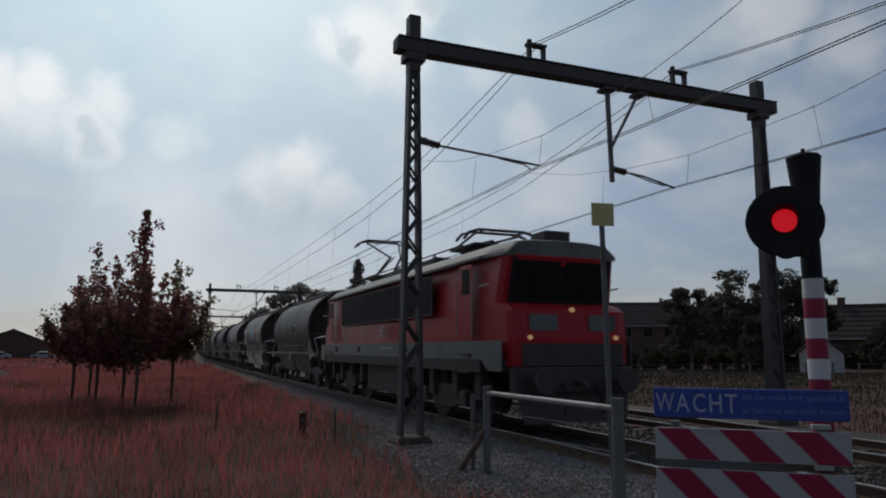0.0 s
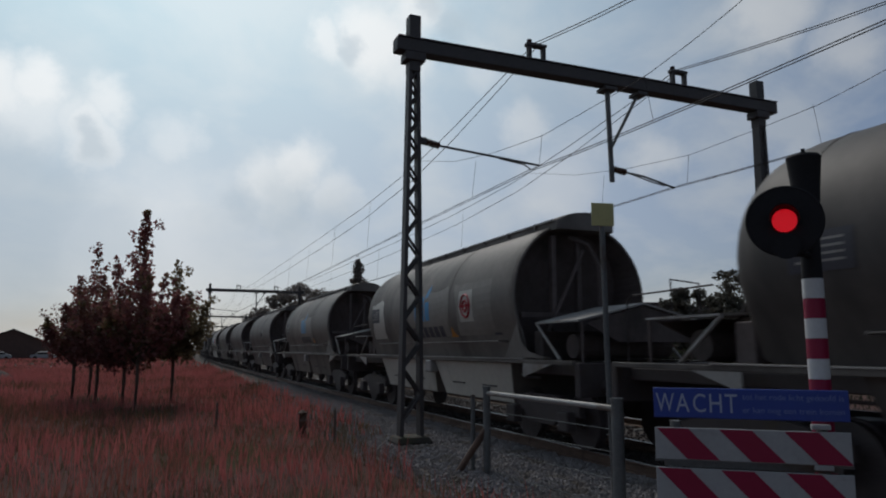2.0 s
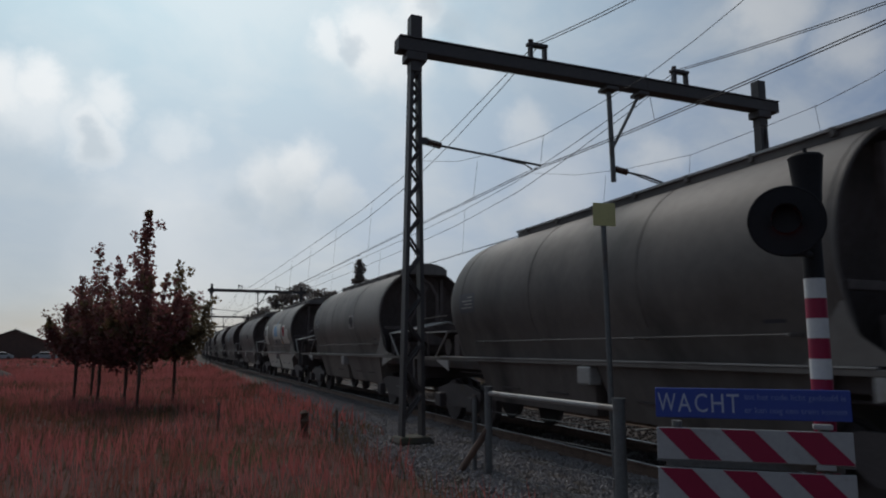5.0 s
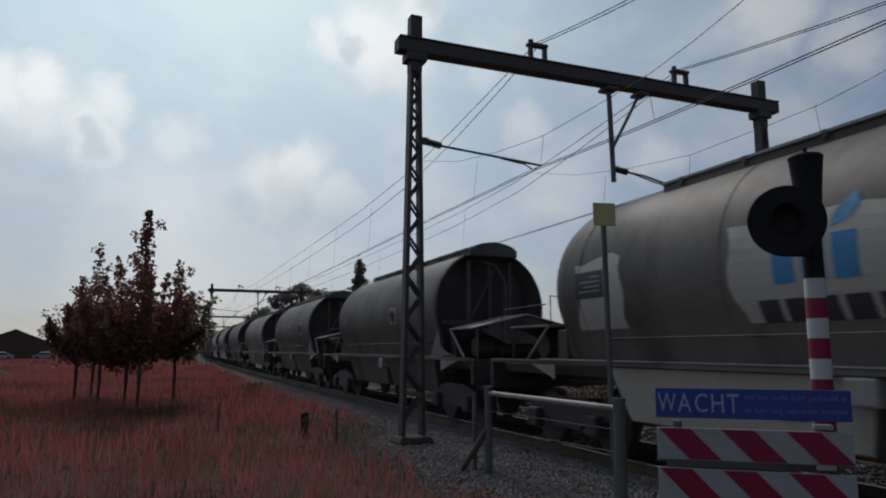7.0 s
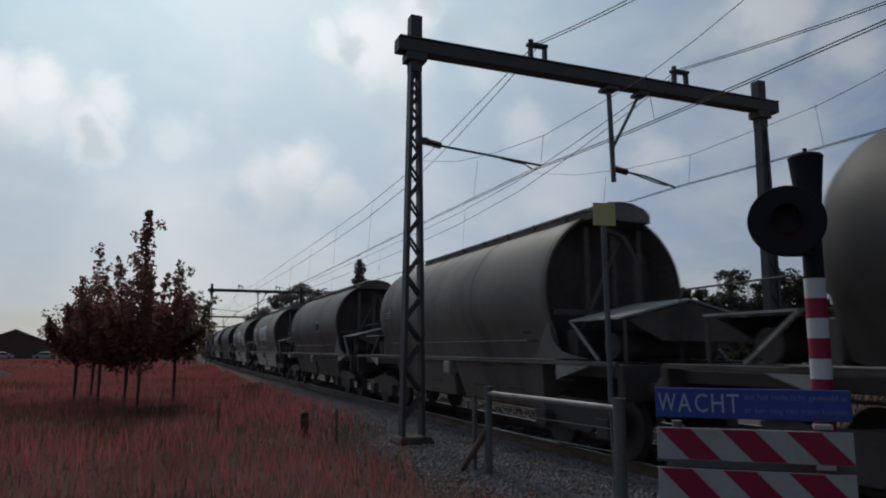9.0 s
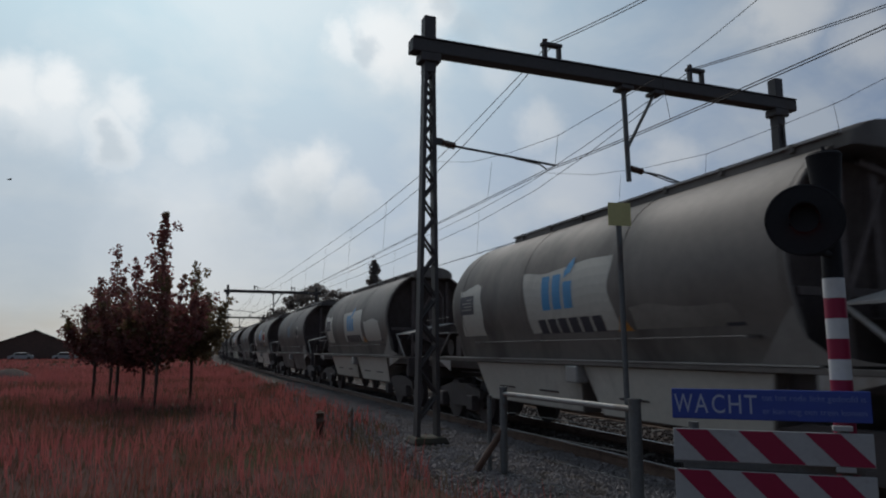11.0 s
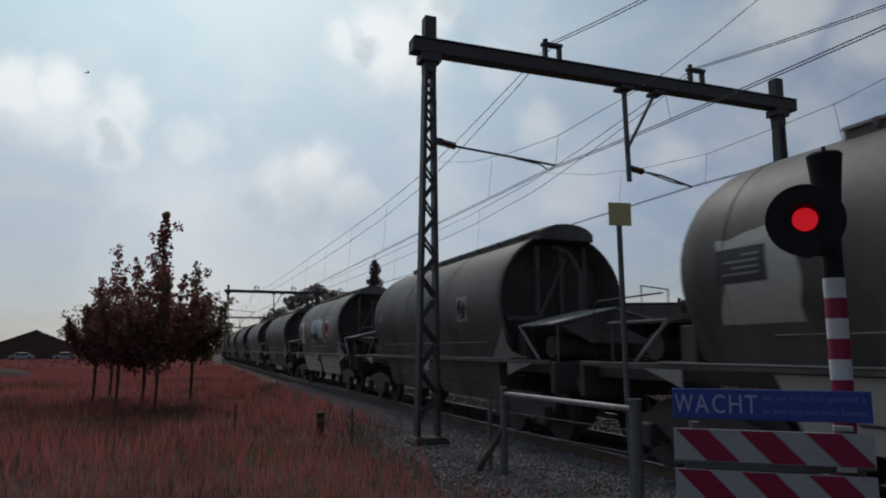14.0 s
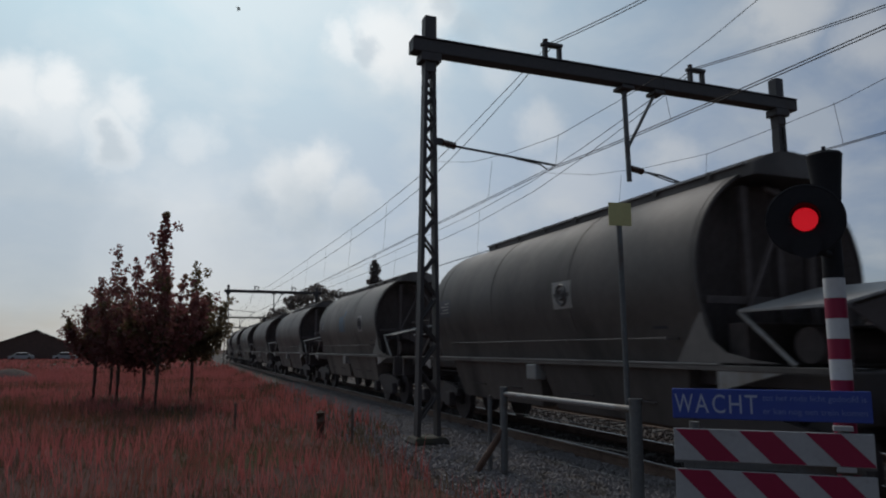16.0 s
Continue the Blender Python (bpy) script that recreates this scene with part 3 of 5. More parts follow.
def wheelset_bogie(parent, y, base, r, mat=DARK_METAL, half=1.0):
    b = part("bogie", boxed(-1.05, 1.05, y - 0.25, y + 0.25, 0.55, 0.8, 0.04), mat, parent)
    for sgn in (-1, 1):
        bm = bmesh.new()
        slab(bm, [(sgn * half, y - base / 2 - 0.3, 0.55), (sgn * half, y - base / 2 + 0.25, 0.55), (sgn * half, y - 0.4, 0.36), (sgn * half, y + 0.4, 0.36), (sgn * half, y + base / 2 - 0.25, 0.55), (sgn * half, y + base / 2 + 0.3, 0.55), (sgn * half, y + base / 2 + 0.3, 0.72), (sgn * half, y + 0.5, 0.86), (sgn * half, y - 0.5, 0.86), (sgn * half, y - base / 2 - 0.3, 0.72)], (sgn * 0.1, 0, 0))
        part("bogie_side", bm, mat, b)
        for e in (-1, 1):
            yy = y + e * base / 2
            part("axle_box", boxed(*sorted((sgn * (half + 0.06), sgn * (half + 0.24))), yy - 0.16, yy + 0.16, r - 0.15, r + 0.17, 0.03), mat, b)
    for e in (-1, 1):
        yy = y + e * base / 2
        for sgn in (-1, 1):
            bm = bmesh.new()
            tube(bm, [(sgn * 0.69, yy, r), (sgn * 0.72, yy, r)], r + 0.03, 24)
            tube(bm, [(sgn * 0.72, yy, r), (sgn * 0.82, yy, r)], r, 24)
            tube(bm, [(sgn * 0.82, yy, r), (sgn * 0.9, yy, r)], 0.12, 12)
            part("wheel", bm, mat, b)
    return b


def buffers(parent, y, way):
    for sgn in (-1, 1):
        bm = tubed([(sgn * 0.875, y, 1.05), (sgn * 0.875, y + way * 0.42, 1.05)], 0.11, 12)
        b = part("buffer", bm, DARK_METAL, parent)
        bm = tubed([(sgn * 0.875, y + way * 0.40, 1.05), (sgn * 0.875, y + way * 0.47, 1.05)], 0.23, 16)
        part("buffer_plate", bm, DARK_METAL, b)
    part("coupling", tubed([(0, y, 1.0), (0, y + way * 0.3, 1.02), (0, y + way * 0.45, 0.9)], 0.05, 8), DARK_METAL, parent)


def curved(y0, y1, z0, z1, lift, rows=6):
    """A patch that follows the barrel's near flank between two heights."""
    bm = bmesh.new()
    a0 = math.asin((z0 - TANK_CZ) / TANK_R)
    a1 = math.asin((z1 - TANK_CZ) / TANK_R)
    r = TANK_R + lift
    grid = []
    for i in range(rows + 1):
        a = a0 + (a1 - a0) * i / rows
        grid.append([bm.verts.new((-r * math.cos(a), y, TANK_CZ + r * math.sin(a))) for y in (y0, y1)])
    for a, b in zip(grid, grid[1:]):
        bm.faces.new((a[0], b[0], b[1], a[1]))
    bmesh.ops.solidify(bm, geom=bm.faces[:], thickness=0.002)
    return bm


def flank(y, z, lift):
    a = math.asin((z - TANK_CZ) / TANK_R)
    r = TANK_R + lift
    return (-r * math.cos(a), y, TANK_CZ + r * math.sin(a))


def blob(y0, y1, z0, z1, lift, seed, wave=0.12, cols=26, rows=10):
    """A patch with a ragged, wiped edge on the barrel's flank."""
    bm = bmesh.new()
    grid = []
    for i in range(rows + 1):
        row = []
        for j in range(cols + 1):
            v, u = i / rows, j / cols
            yl = y0 + wave * 2.0 * noise.noise((v * 2.3, seed, 0))
            yr = y1 + wave * 2.0 * noise.noise((v * 2.3, seed, 5))
            zl = z0 + wave * noise.noise((u * 3.1, seed, 9))
            zh = z1 + wave * noise.noise((u * 3.1, seed, 14))
            row.append(bm.verts.new(flank(yl + (yr - yl) * u, zl + (zh - zl) * v, lift)))
        grid.append(row)
    for a, b in zip(grid, grid[1:]):
        for j in range(cols):
            bm.faces.new((a[j], b[j], b[j + 1], a[j + 1]))
    return bm


def hopper_wagon(m):
    w = thing("hopper_wagon", m, "grimy beige covered hopper wagon in a moving freight train", "freight wagon", "wagons of the train")
    # barrel: open ring in front, rounded shoulder behind
    bm = bmesh.new()
    rings = [tank_ring(0.0, 0.97), tank_ring(0.0), tank_ring(0.06)] + [tank_ring(0.06 + 9.14 * k / 6) for k in range(1, 7)]
    for a in (20, 40, 60, 75, 90):
        a = radians(a)
        rings.append(tank_ring(9.2 + 0.75 * math.sin(a), 1 - 0.26 * (1 - math.cos(a))))
    loft(bm, rings, cap=False)
    rear = [v for v in bm.verts if v.co.y > 9.945]
    bm.faces.new(sorted(rear, key=lambda v: math.atan2(v.co.z - 2.5, v.co.x)))
    tank = part("tank", bm, TANK, w, smooth=True)
    # hoops welded round the barrel
    for y in (0.08, 3.0, 6.0, 8.9):
        pts = [(1.004 * x, yy, TANK_CZ + (z - TANK_CZ) * 1.004) for x, yy, z in tank_ring(y)[:-2]]
        part("weld_seam", tubed(pts, 0.004, 4), TANK, tank)
    # recessed front: sloping hopper end inside the ring
    bm = bmesh.new()
    inner = tank_ring(0.03, 0.965)
    back = [(x * 0.9, 0.35 + 0.75 * max(0, (3.6 - z)) / 2.2, z * 0.985) for x, y, z in tank_ring(0.03, 0.93)]
    loft(bm, [inner, back], cap=False)
    vs = list(bm.verts)[len(inner):]
    bm.faces.new(vs)
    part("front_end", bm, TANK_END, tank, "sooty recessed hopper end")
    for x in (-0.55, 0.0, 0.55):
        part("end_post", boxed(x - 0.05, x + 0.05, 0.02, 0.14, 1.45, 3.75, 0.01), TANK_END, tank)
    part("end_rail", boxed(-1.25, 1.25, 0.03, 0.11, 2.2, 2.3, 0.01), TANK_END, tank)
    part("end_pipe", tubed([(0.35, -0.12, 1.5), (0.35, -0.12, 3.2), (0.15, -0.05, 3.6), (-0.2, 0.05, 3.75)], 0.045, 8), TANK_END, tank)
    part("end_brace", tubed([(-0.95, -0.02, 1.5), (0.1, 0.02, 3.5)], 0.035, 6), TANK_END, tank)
    # roof hatch ridge
    bm = bmesh.new()
    rings = []
    for y, k in ((-0.27, 0.90), (-0.22, 1.0), (7.85, 1.0), (7.9, 0.9)):
        rings.append([(-0.63 * k, y, 3.84), (-0.62 * k, y, 4.0), (-0.5 * k, y, 4.09), (-0.28 * k, y, 4.155), (0, y, 4.18), (0.28 * k, y, 4.155), (0.5 * k, y, 4.09), (0.62 * k, y, 4.0), (0.63 * k, y, 3.84)])
    loft(bm, rings)
    ridge = part("roof_hatch", bm, TANK, w, "long dusty roof hatch", smooth=True)
    part("hatch_edge", boxed(-0.66, -0.615, -0.1, 7.85, 4.0, 4.035), SILL, ridge)
    for k in range(7):
        part("hatch_clamp", boxed(-0.67, -0.61, 0.5 + 1.15 * k, 0.56 + 1.15 * k, 3.93, 4.04, 0.006), TANK, ridge)
    # frame
    fr = part("underframe", boxed(-1.1, 1.1, -1.85, 12.1, 1.20, 1.38, 0.02), DARK_METAL, w)
    for sgn in (-1, 1):
        part("side_sill", boxed(*sorted((sgn * 1.28, sgn * 1.40)), -1.85, 12.1, 1.385, 1.45, 0.008), TANK, fr, "worn grey side sill")
        part("sill_lip", boxed(*sorted((sgn * 1.36, sgn * 1.415)), -0.3, 10.2, 1.454, 1.475, 0.004), PLATE_DIRTY, fr)
        part("grab_rail", tubed([(sgn * 1.43, 0.6, 1.78), (sgn * 1.43, 8.2, 1.78)], 0.012, 6), TANK, fr)
        for y in (0.6, 3.1, 5.6, 8.2):
            part("rail_foot", boxed(*sorted((sgn * 1.22, sgn * 1.44)), y - 0.02, y + 0.02, 1.76, 1.80), TANK, fr)
        # end gussets, pale flared plates
        for y0, y1 in ((-0.25, -1.3), (9.75, 10.6)):
            bm = slab(bmesh.new(), [(sgn * 1.37, y0, 1.45), (sgn * 1.37, y1, 1.45), (sgn * 1.37, y1 - (y1 - y0) * 0.1, 1.38), (sgn * 1.37, y0, 1.15)], (sgn * 0.02, 0, 0))
            part("gusset", bm, SILL, fr, "pale worn gusset plate")
    for sgn in (-1, 1):
        # curved flare from the ring down to the front sill
        pts = [(0.5, 1.48), (0.02, 2.15), (-0.02, 1.95), (-0.12, 1.75), (-0.35, 1.6), (-0.75, 1.52), (-1.15, 1.48)]
        part("flare_plate", slab(bmesh.new(), [(sgn * 1.33, y, z) for y, z in pts], (sgn * 0.015, 0, 0)), TANK, fr)
    part("brake_pipe", tubed([(-0.98, -0.2, 1.12), (-0.98, 10.0, 1.12)], 0.022, 6), DARK_METAL, fr)
    for y in (-1.9, 12.15):
        part("end_beam", boxed(-1.35, 1.35, y - 0.07, y + 0.07, 0.9, 1.42, 0.02), DARK_METAL, fr)
    # discharge hoppers below the sill
    for y0, y1 in ((0.35, 4.2), (4.25, 8.4)):
        bm = loft(bmesh.new(), [[(-1.30, y0, 1.383), (1.30, y0, 1.383), (1.30, y1, 1.383), (-1.30, y1, 1.383)], [(-1.1, y0 + 0.25, 0.62), (1.1, y0 + 0.25, 0.62), (1.1, y1 - 0.25, 0.62), (-1.1, y1 - 0.25, 0.62)]])
        h = part("discharge_hopper", bm, TANK, w, "grimy beige discharge hopper")
        for f in (0.3, 0.7):
            y = y0 + (y1 - y0) * f
            part("slot_plate", boxed(-1.20, -1.14, y - 0.33, y + 0.33, 0.90, 0.93), DARK_METAL, h)
    part("valve_box", boxed(-1.42, -1.2, 4.2, 4.55, 1.10, 1.378, 0.03), SILL, w, "pale painted valve box")
    # platforms with a sheet roof over brake gear, front and rear
    for y0, y1, zt, rise in ((-0.5, -1.85, 2.06, 0.30), (10.15, 11.5, 2.02, 0.06)):
        bm = slab(bmesh.new(), [(-1.27, y0, zt), (0, y0, zt + rise), (0, y1, zt + rise), (-1.27, y1, zt)], (0, 0, 0.03))
        pl = part("platform_roof", bm, SILL, w, "pale sheet metal roof over brake gear")
        part("far_slope", slab(bmesh.new(), [(0.004, y0, zt + rise), (1.27, y0, zt), (1.27, y1, zt), (0.004, y1, zt + rise)], (0, 0, 0.03)), SILL, pl)
        ye = y1 - 0.03 if y1 > 0 else y1 + 0.03
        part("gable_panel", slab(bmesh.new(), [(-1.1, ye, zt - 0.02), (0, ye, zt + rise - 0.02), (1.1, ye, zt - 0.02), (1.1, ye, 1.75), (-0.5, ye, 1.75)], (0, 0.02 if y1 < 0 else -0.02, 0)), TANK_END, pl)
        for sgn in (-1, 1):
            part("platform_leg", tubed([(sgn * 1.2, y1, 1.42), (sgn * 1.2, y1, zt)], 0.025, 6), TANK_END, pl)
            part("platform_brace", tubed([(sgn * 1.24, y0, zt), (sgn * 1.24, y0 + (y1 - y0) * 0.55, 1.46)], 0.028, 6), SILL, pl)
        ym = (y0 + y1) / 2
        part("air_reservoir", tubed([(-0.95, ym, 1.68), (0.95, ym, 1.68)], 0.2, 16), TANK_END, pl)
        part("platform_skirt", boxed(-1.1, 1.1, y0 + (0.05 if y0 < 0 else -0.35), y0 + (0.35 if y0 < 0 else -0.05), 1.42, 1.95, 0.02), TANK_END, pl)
    # ladder and rails behind
    lad = part("ladder", tubed([(-0.2, 10.95, 1.95), (-0.2, 9.85, 3.85), (-0.2, 9.5, 4.02)], 0.022, 6), DARK_METAL, w)
    part("ladder_rail", tubed([(0.25, 10.95, 1.95), (0.25, 9.85, 3.85), (0.25, 9.5, 4.02)], 0.022, 6), DARK_METAL, lad)
    for k in range(8):
        f = (k + 0.5) / 8
        part("rung", tubed([(-0.2, 10.95 - 1.1 * f, 1.95 + 1.9 * f), (0.25, 10.95 - 1.1 * f, 1.95 + 1.9 * f)], 0.014, 6), DARK_METAL, lad)
    part("handrail", tubed([(-1.22, 11.95, 1.45), (-1.22, 11.95, 2.3), (-1.2, 11.85, 2.38), (-1.2, 10.3, 2.40)], 0.013, 6), DARK_METAL, w)
    part("handrail", tubed([(1.2, -1.8, 2.1), (1.2, -1.8, 2.75), (0.6, -1.8, 2.8), (0.6, -1.8, 2.1)], 0.018, 6), DARK_METAL, w)
    for y in (-0.15, 9.9):
        wheelset_bogie(w, y if y > 5 else 0.0 - 0.35, 1.8, 0.46)
    buffers(w, -1.95, -1)
    buffers(w, 12.2, 1)
    return w


W0 = hopper_wagon(on_line(PITCH - train_s(0)))
wagons = [W0]
for k in range(2, WAGONS + 1):
    wagons.append(copy_thing(W0, on_line(k * PITCH - train_s(0))))


# some wagons carry far more soot than the others
for k, w in enumerate(wagons, 1):
    if k in (1, 4, 5, 8, 9, 11, 14, 16, 18, 20, 21):
        w["label"] = "soot-blackened covered hopper wagon in a moving freight train"
        for ob in w.children_recursive:
            if ob.name.split(".")[0] in ("tank", "roof_hatch", "discharge_hopper"):
                ob.material_slots[0].link = "OBJECT"
                ob.material_slots[0].material = TANK_DARK


# markings, each set its own
def rear_panel(w, pale):
    nb = part("notice_board", curved(8.25, 9.0, 2.38, 2.78, 0.006), INK, w, "dark data panel near the rear")
    for k, y1 in enumerate((8.9, 8.75, 8.85, 8.6)):
        part("writing_bar", curved(8.35, y1, 2.47 + 0.07 * k, 2.495 + 0.07 * k, 0.0085, 2), PLATE_DIRTY, nb)
    part("data_plate", curved(7.35, 7.75, 1.62, 1.78, 0.006, 3), PLATE_DIRTY, w, "small dirty data plate")
    part("route_board", curved(0.75, 1.05, 1.66, 1.95, 0.006, 3), INK, w, "small dark route board")
    if pale:
        part("washed_patch", blob(7.9, 9.05, 1.5, 2.95, 0.003, 3.3 + pale), CLEAN, w, "washed pale rear flank")


def firm_mark(w, faded=False, triangle=True):
    """Blue sheaf of bars over a row of dark blocks."""
    for k in range(3):
        y = 5.25 - 0.36 * k
        part("mark_bar", curved(y - 0.27, y, 2.30, 2.88 if k < 2 else 2.74, 0.007), BLUE_DIM if faded else BLUE, w, "sky blue painted mark")
    bm = bmesh.new()
    leaf = [flank(4.53, 2.80, 0.008), flank(4.50, 2.93, 0.008), flank(4.40, 3.03, 0.008), flank(4.26, 3.13, 0.008), flank(4.24, 2.98, 0.008), flank(4.33, 2.87, 0.008)]
    slab(bm, leaf, (-0.002, 0, 0))
    part("mark_leaf", bm, BLUE_DIM if faded else BLUE, w, "sky blue painted mark")
    if not faded:
        for k in range(6):
            y = 5.52 - 0.345 * k
            part("name_block", curved(y - 0.27, y, 1.91, 2.15, 0.007, 3), INK, w, "dark painted block")
    if triangle and not faded:
        bm = slab(bmesh.new(), [flank(3.25, 1.88, 0.008), flank(2.85, 1.88, 0.008), flank(3.05, 2.12, 0.008)], (-0.002, 0, 0))
        part("warning_triangle", bm, ORANGE, w, "small orange triangle")


def round_sign(w, y0, y1, z0, z1, ring_mat, plate_mat):
    plate = part("sign_plate", curved(y0, y1, z0, z1, 0.006), plate_mat, w, "pale square plate with a round emblem")
    yc, zc = (y0 + y1) / 2, (z0 + z1) / 2
    for r in (0.36 * (z1 - z0), 0.17 * (z1 - z0)):
        pts = [flank(yc + r * 0.95 * math.cos(2 * math.pi * k / 20), zc + r * math.sin(2 * math.pi * k / 20), 0.012) for k in range(21)]
        part("emblem_ring", tubed(pts, 0.026, 4), ring_mat, plate)
    part("emblem_bar", curved(yc - 0.42 * (y1 - y0), yc + 0.42 * (y1 - y0), zc - 0.03, zc + 0.03, 0.012, 2), ring_mat, plate)


ORANGE = material("orange_marking", (0.50, 0.20, 0.03), 0.5, 0, 0.1, 4)
EMBLEM_RED = material("faded_red_emblem", (0.40, 0.04, 0.05), 0.5, 0, 0.1, 4)
EMBLEM_GREY = material("grey_emblem", (0.10, 0.09, 0.085), 0.6, 0, 0.15, 4)
PLATE_PINK = material("pinkish_faded_plate", (0.33, 0.22, 0.20), 0.6, 0, 0.15, 3, (0.2, 0.16, 0.14), 0.4)
SPRAY = material("pale_spray_paint", (0.42, 0.40, 0.42), 0.6, 0, 0.1, 6)
SMEARED = material("smeared_cream_paint", (0.24, 0.215, 0.188), 0.55, 0, 0.25, 1.0, (0.17, 0.15, 0.13), 0.5, streak=0.7)
BRIGHT = {2: 1, 3: 0, 7: 1, 12: 1, 13: 2, 15: 1, 17: 1}
for k, w in enumerate(wagons, 1):
    if k in BRIGHT:
        w["label"] = "beige covered hopper wagon with blue firm mark and washed patches"
        part("washed_patch", blob(3.15, 5.85, 1.62, 2.98, 0.003, k * 1.7), CLEAN if k in (7, 12, 13, 17) else SMEARED, w, "washed pale patch round the mark")
        firm_mark(w)
        if BRIGHT[k]:
            part("washed_patch", blob(0.9, 2.7, 1.6, 2.2 + 0.4 * (k % 3), 0.003, k * 2.9), CLEAN if k in (7, 13) else SMEARED, w, "washed pale patch")
        if k in (2, 7, 15, 17):
            round_sign(w, 1.8, 2.48, 2.2, 2.85, EMBLEM_RED, CLEAN)
        rear_panel(w, BRIGHT[k])
        if BRIGHT[k]:
            for y0, y1 in ((0.38, 4.17), (4.28, 8.37)):
                bm = slab(bmesh.new(), [(-1.300, y0, 1.37), (-1.300, y1, 1.37), (-1.108, y1 - 0.24, 0.64), (-1.108, y0 + 0.24, 0.64)], (-0.004, 0, 0))
                part("washed_hopper_side", bm, CLEAN, w, "washed pale hopper side")
    elif k in (9, 14, 16, 19, 22):
        firm_mark(w, faded=True)
        round_sign(w, 1.68, 2.28, 2.25, 2.8, EMBLEM_GREY, PLATE_PINK if k == 9 else PLATE_DIRTY)
        rear_panel(w, 0)
    elif k in (1, 4, 6, 8, 11, 18):
        round_sign(w, 2.9, 3.5, 2.3, 2.75, EMBLEM_GREY, PLATE_DIRTY)
        rear_panel(w, 0)
    else:
        rear_panel(w, 0)
    if k == 17:
        for j in range(5):
            c = 1.0 - 0.28 * j
            pts = [flank(c - 0.12 + 0.13 * math.cos(q), 1.84 - 0.03 * j + 0.13 * math.sin(q * (1 + j % 2)), 0.006) for q in [2 * math.pi * i / 14 for i in range(14)]]
            part("scrawl", tubed(pts, 0.016, 4), SPRAY, w, "pale spray-painted scrawl")
        for j in range(5):
            c = 5.75 - 0.30 * j
            pts = [flank(c - 0.14 + 0.14 * math.cos(q), 2.20 + 0.02 * j + 0.12 * math.sin(q * (1 + (j + 1) % 2)), 0.012) for q in [2 * math.pi * i / 14 for i in range(14)]]
            part("scrawl", tubed(pts, 0.015, 4), INK, w, "dark spray-painted scrawl")


def loco(m):
    o = thing("electric_locomotive", m, "red and grey electric locomotive hauling a freight train", "locomotive")
    HW = 1.45
    # side view of the shell: broken-nose ends
    nose = [(-7.55, 1.25), (-7.85, 1.32), (-7.88, 1.85), (-7.82, 2.36), (-7.62, 2.47), (-7.36, 2.52), (-7.58, 3.42), (-7.50, 3.56)]
    prof = nose + [(-y, z) for y, z in nose[::-1]]

    def ring(x, k):
        return [(x * (0.90 if abs(y) > 7.0 else 1.0) * (1 - 0.055 * max(0, z - 2.6)), y - math.copysign(k, y), z) for y, z in prof]

    bm = loft(bmesh.new(), [ring(-HW, 0.22), ring(-HW + 0.07, 0.06), ring(-HW + 0.28, 0.0), ring(HW - 0.28, 0.0), ring(HW - 0.07, 0.06), ring(HW, 0.22)])
    body = part("body", bm, LOCO_RED, o, smooth=False)
    # lower grey band and roof
    for sgn in (-1, 1):
        part("grey_band", boxed(*sorted((sgn * 1.44, sgn * 1.458)), -6.75, 6.75, 1.43, 1.79), LOCO_GREY, body, "dark grey lower band")
        for e in (-1, 1):
            bm = slab(bmesh.new(), [(sgn * 1.44, e * 6.76, 1.79), (sgn * 1.44, e * 7.7, 1.79), (sgn * 1.44, e * 7.68, 1.22), (sgn * 1.44, e * 7.15, 1.22), (sgn * 1.44, e * 6.76, 1.46)], (sgn * 0.02, 0, 0))
            part("grey_skirt", bm, LOCO_GREY, body)
        # long louvred grille
        g = part("grille", boxed(*sorted((sgn * 1.445, sgn * 1.462)), -4.12, 4.4, 2.44, 3.28), BLACK, body, "long dark louvred grille")
        for k in range(12):
            z = 2.48 + 0.066 * k
            part("louvre", boxed(*sorted((sgn * 1.462, sgn * 1.476)), -4.08, 4.36, z, z + 0.03), BLACK, g)
        part("grille_frame", boxed(*sorted((sgn * 1.45, sgn * 1.48)), -4.18, 4.46, 3.285, 3.325), DARK_METAL, g)
        part("grille_frame", boxed(*sorted((sgn * 1.45, sgn * 1.48)), -4.18, 4.46, 2.40, 2.438), DARK_METAL, g)
        for y in (-4.16, -1.3, 1.5, 4.42):
            part("grille_post", boxed(*sorted((sgn * 1.464, sgn * 1.484)), y - 0.03, y + 0.03, 2.44, 3.28), DARK_METAL, g)
        for e in (-1, 1):
            yd = e * 6.1
            d = part("cab_door", boxed(*sorted((sgn * 1.446, sgn * 1.462)), yd - 0.30, yd + 0.30, 1.88, 3.36), LOCO_RED, body)
            part("door_window", boxed(*sorted((sgn * 1.462, sgn * 1.468)), yd - 0.2, yd + 0.2, 2.75, 3.28), BLACK, d, "open dark door window")
            for q in (-0.38, 0.38):
                part("door_rail", tubed([(sgn * 1.50, yd + q, 1.9), (sgn * 1.50, yd + q, 3.0)], 0.014, 6), SILL, d)
            part("door_step", boxed(*sorted((sgn * 1.30, sgn * 1.52)), yd - 0.25, yd + 0.25, 1.50, 1.54), DARK_METAL, d)
            part("door_step", boxed(*sorted((sgn * 1.30, sgn * 1.52)), yd - 0.25, yd + 0.25, 1.15, 1.19), DARK_METAL, d)
            part("mirror_arm", tubed([(sgn * 1.46, e * 6.75, 2.86), (sgn * 1.5, e * 7.25, 2.88)], 0.018, 6), SILL, body)
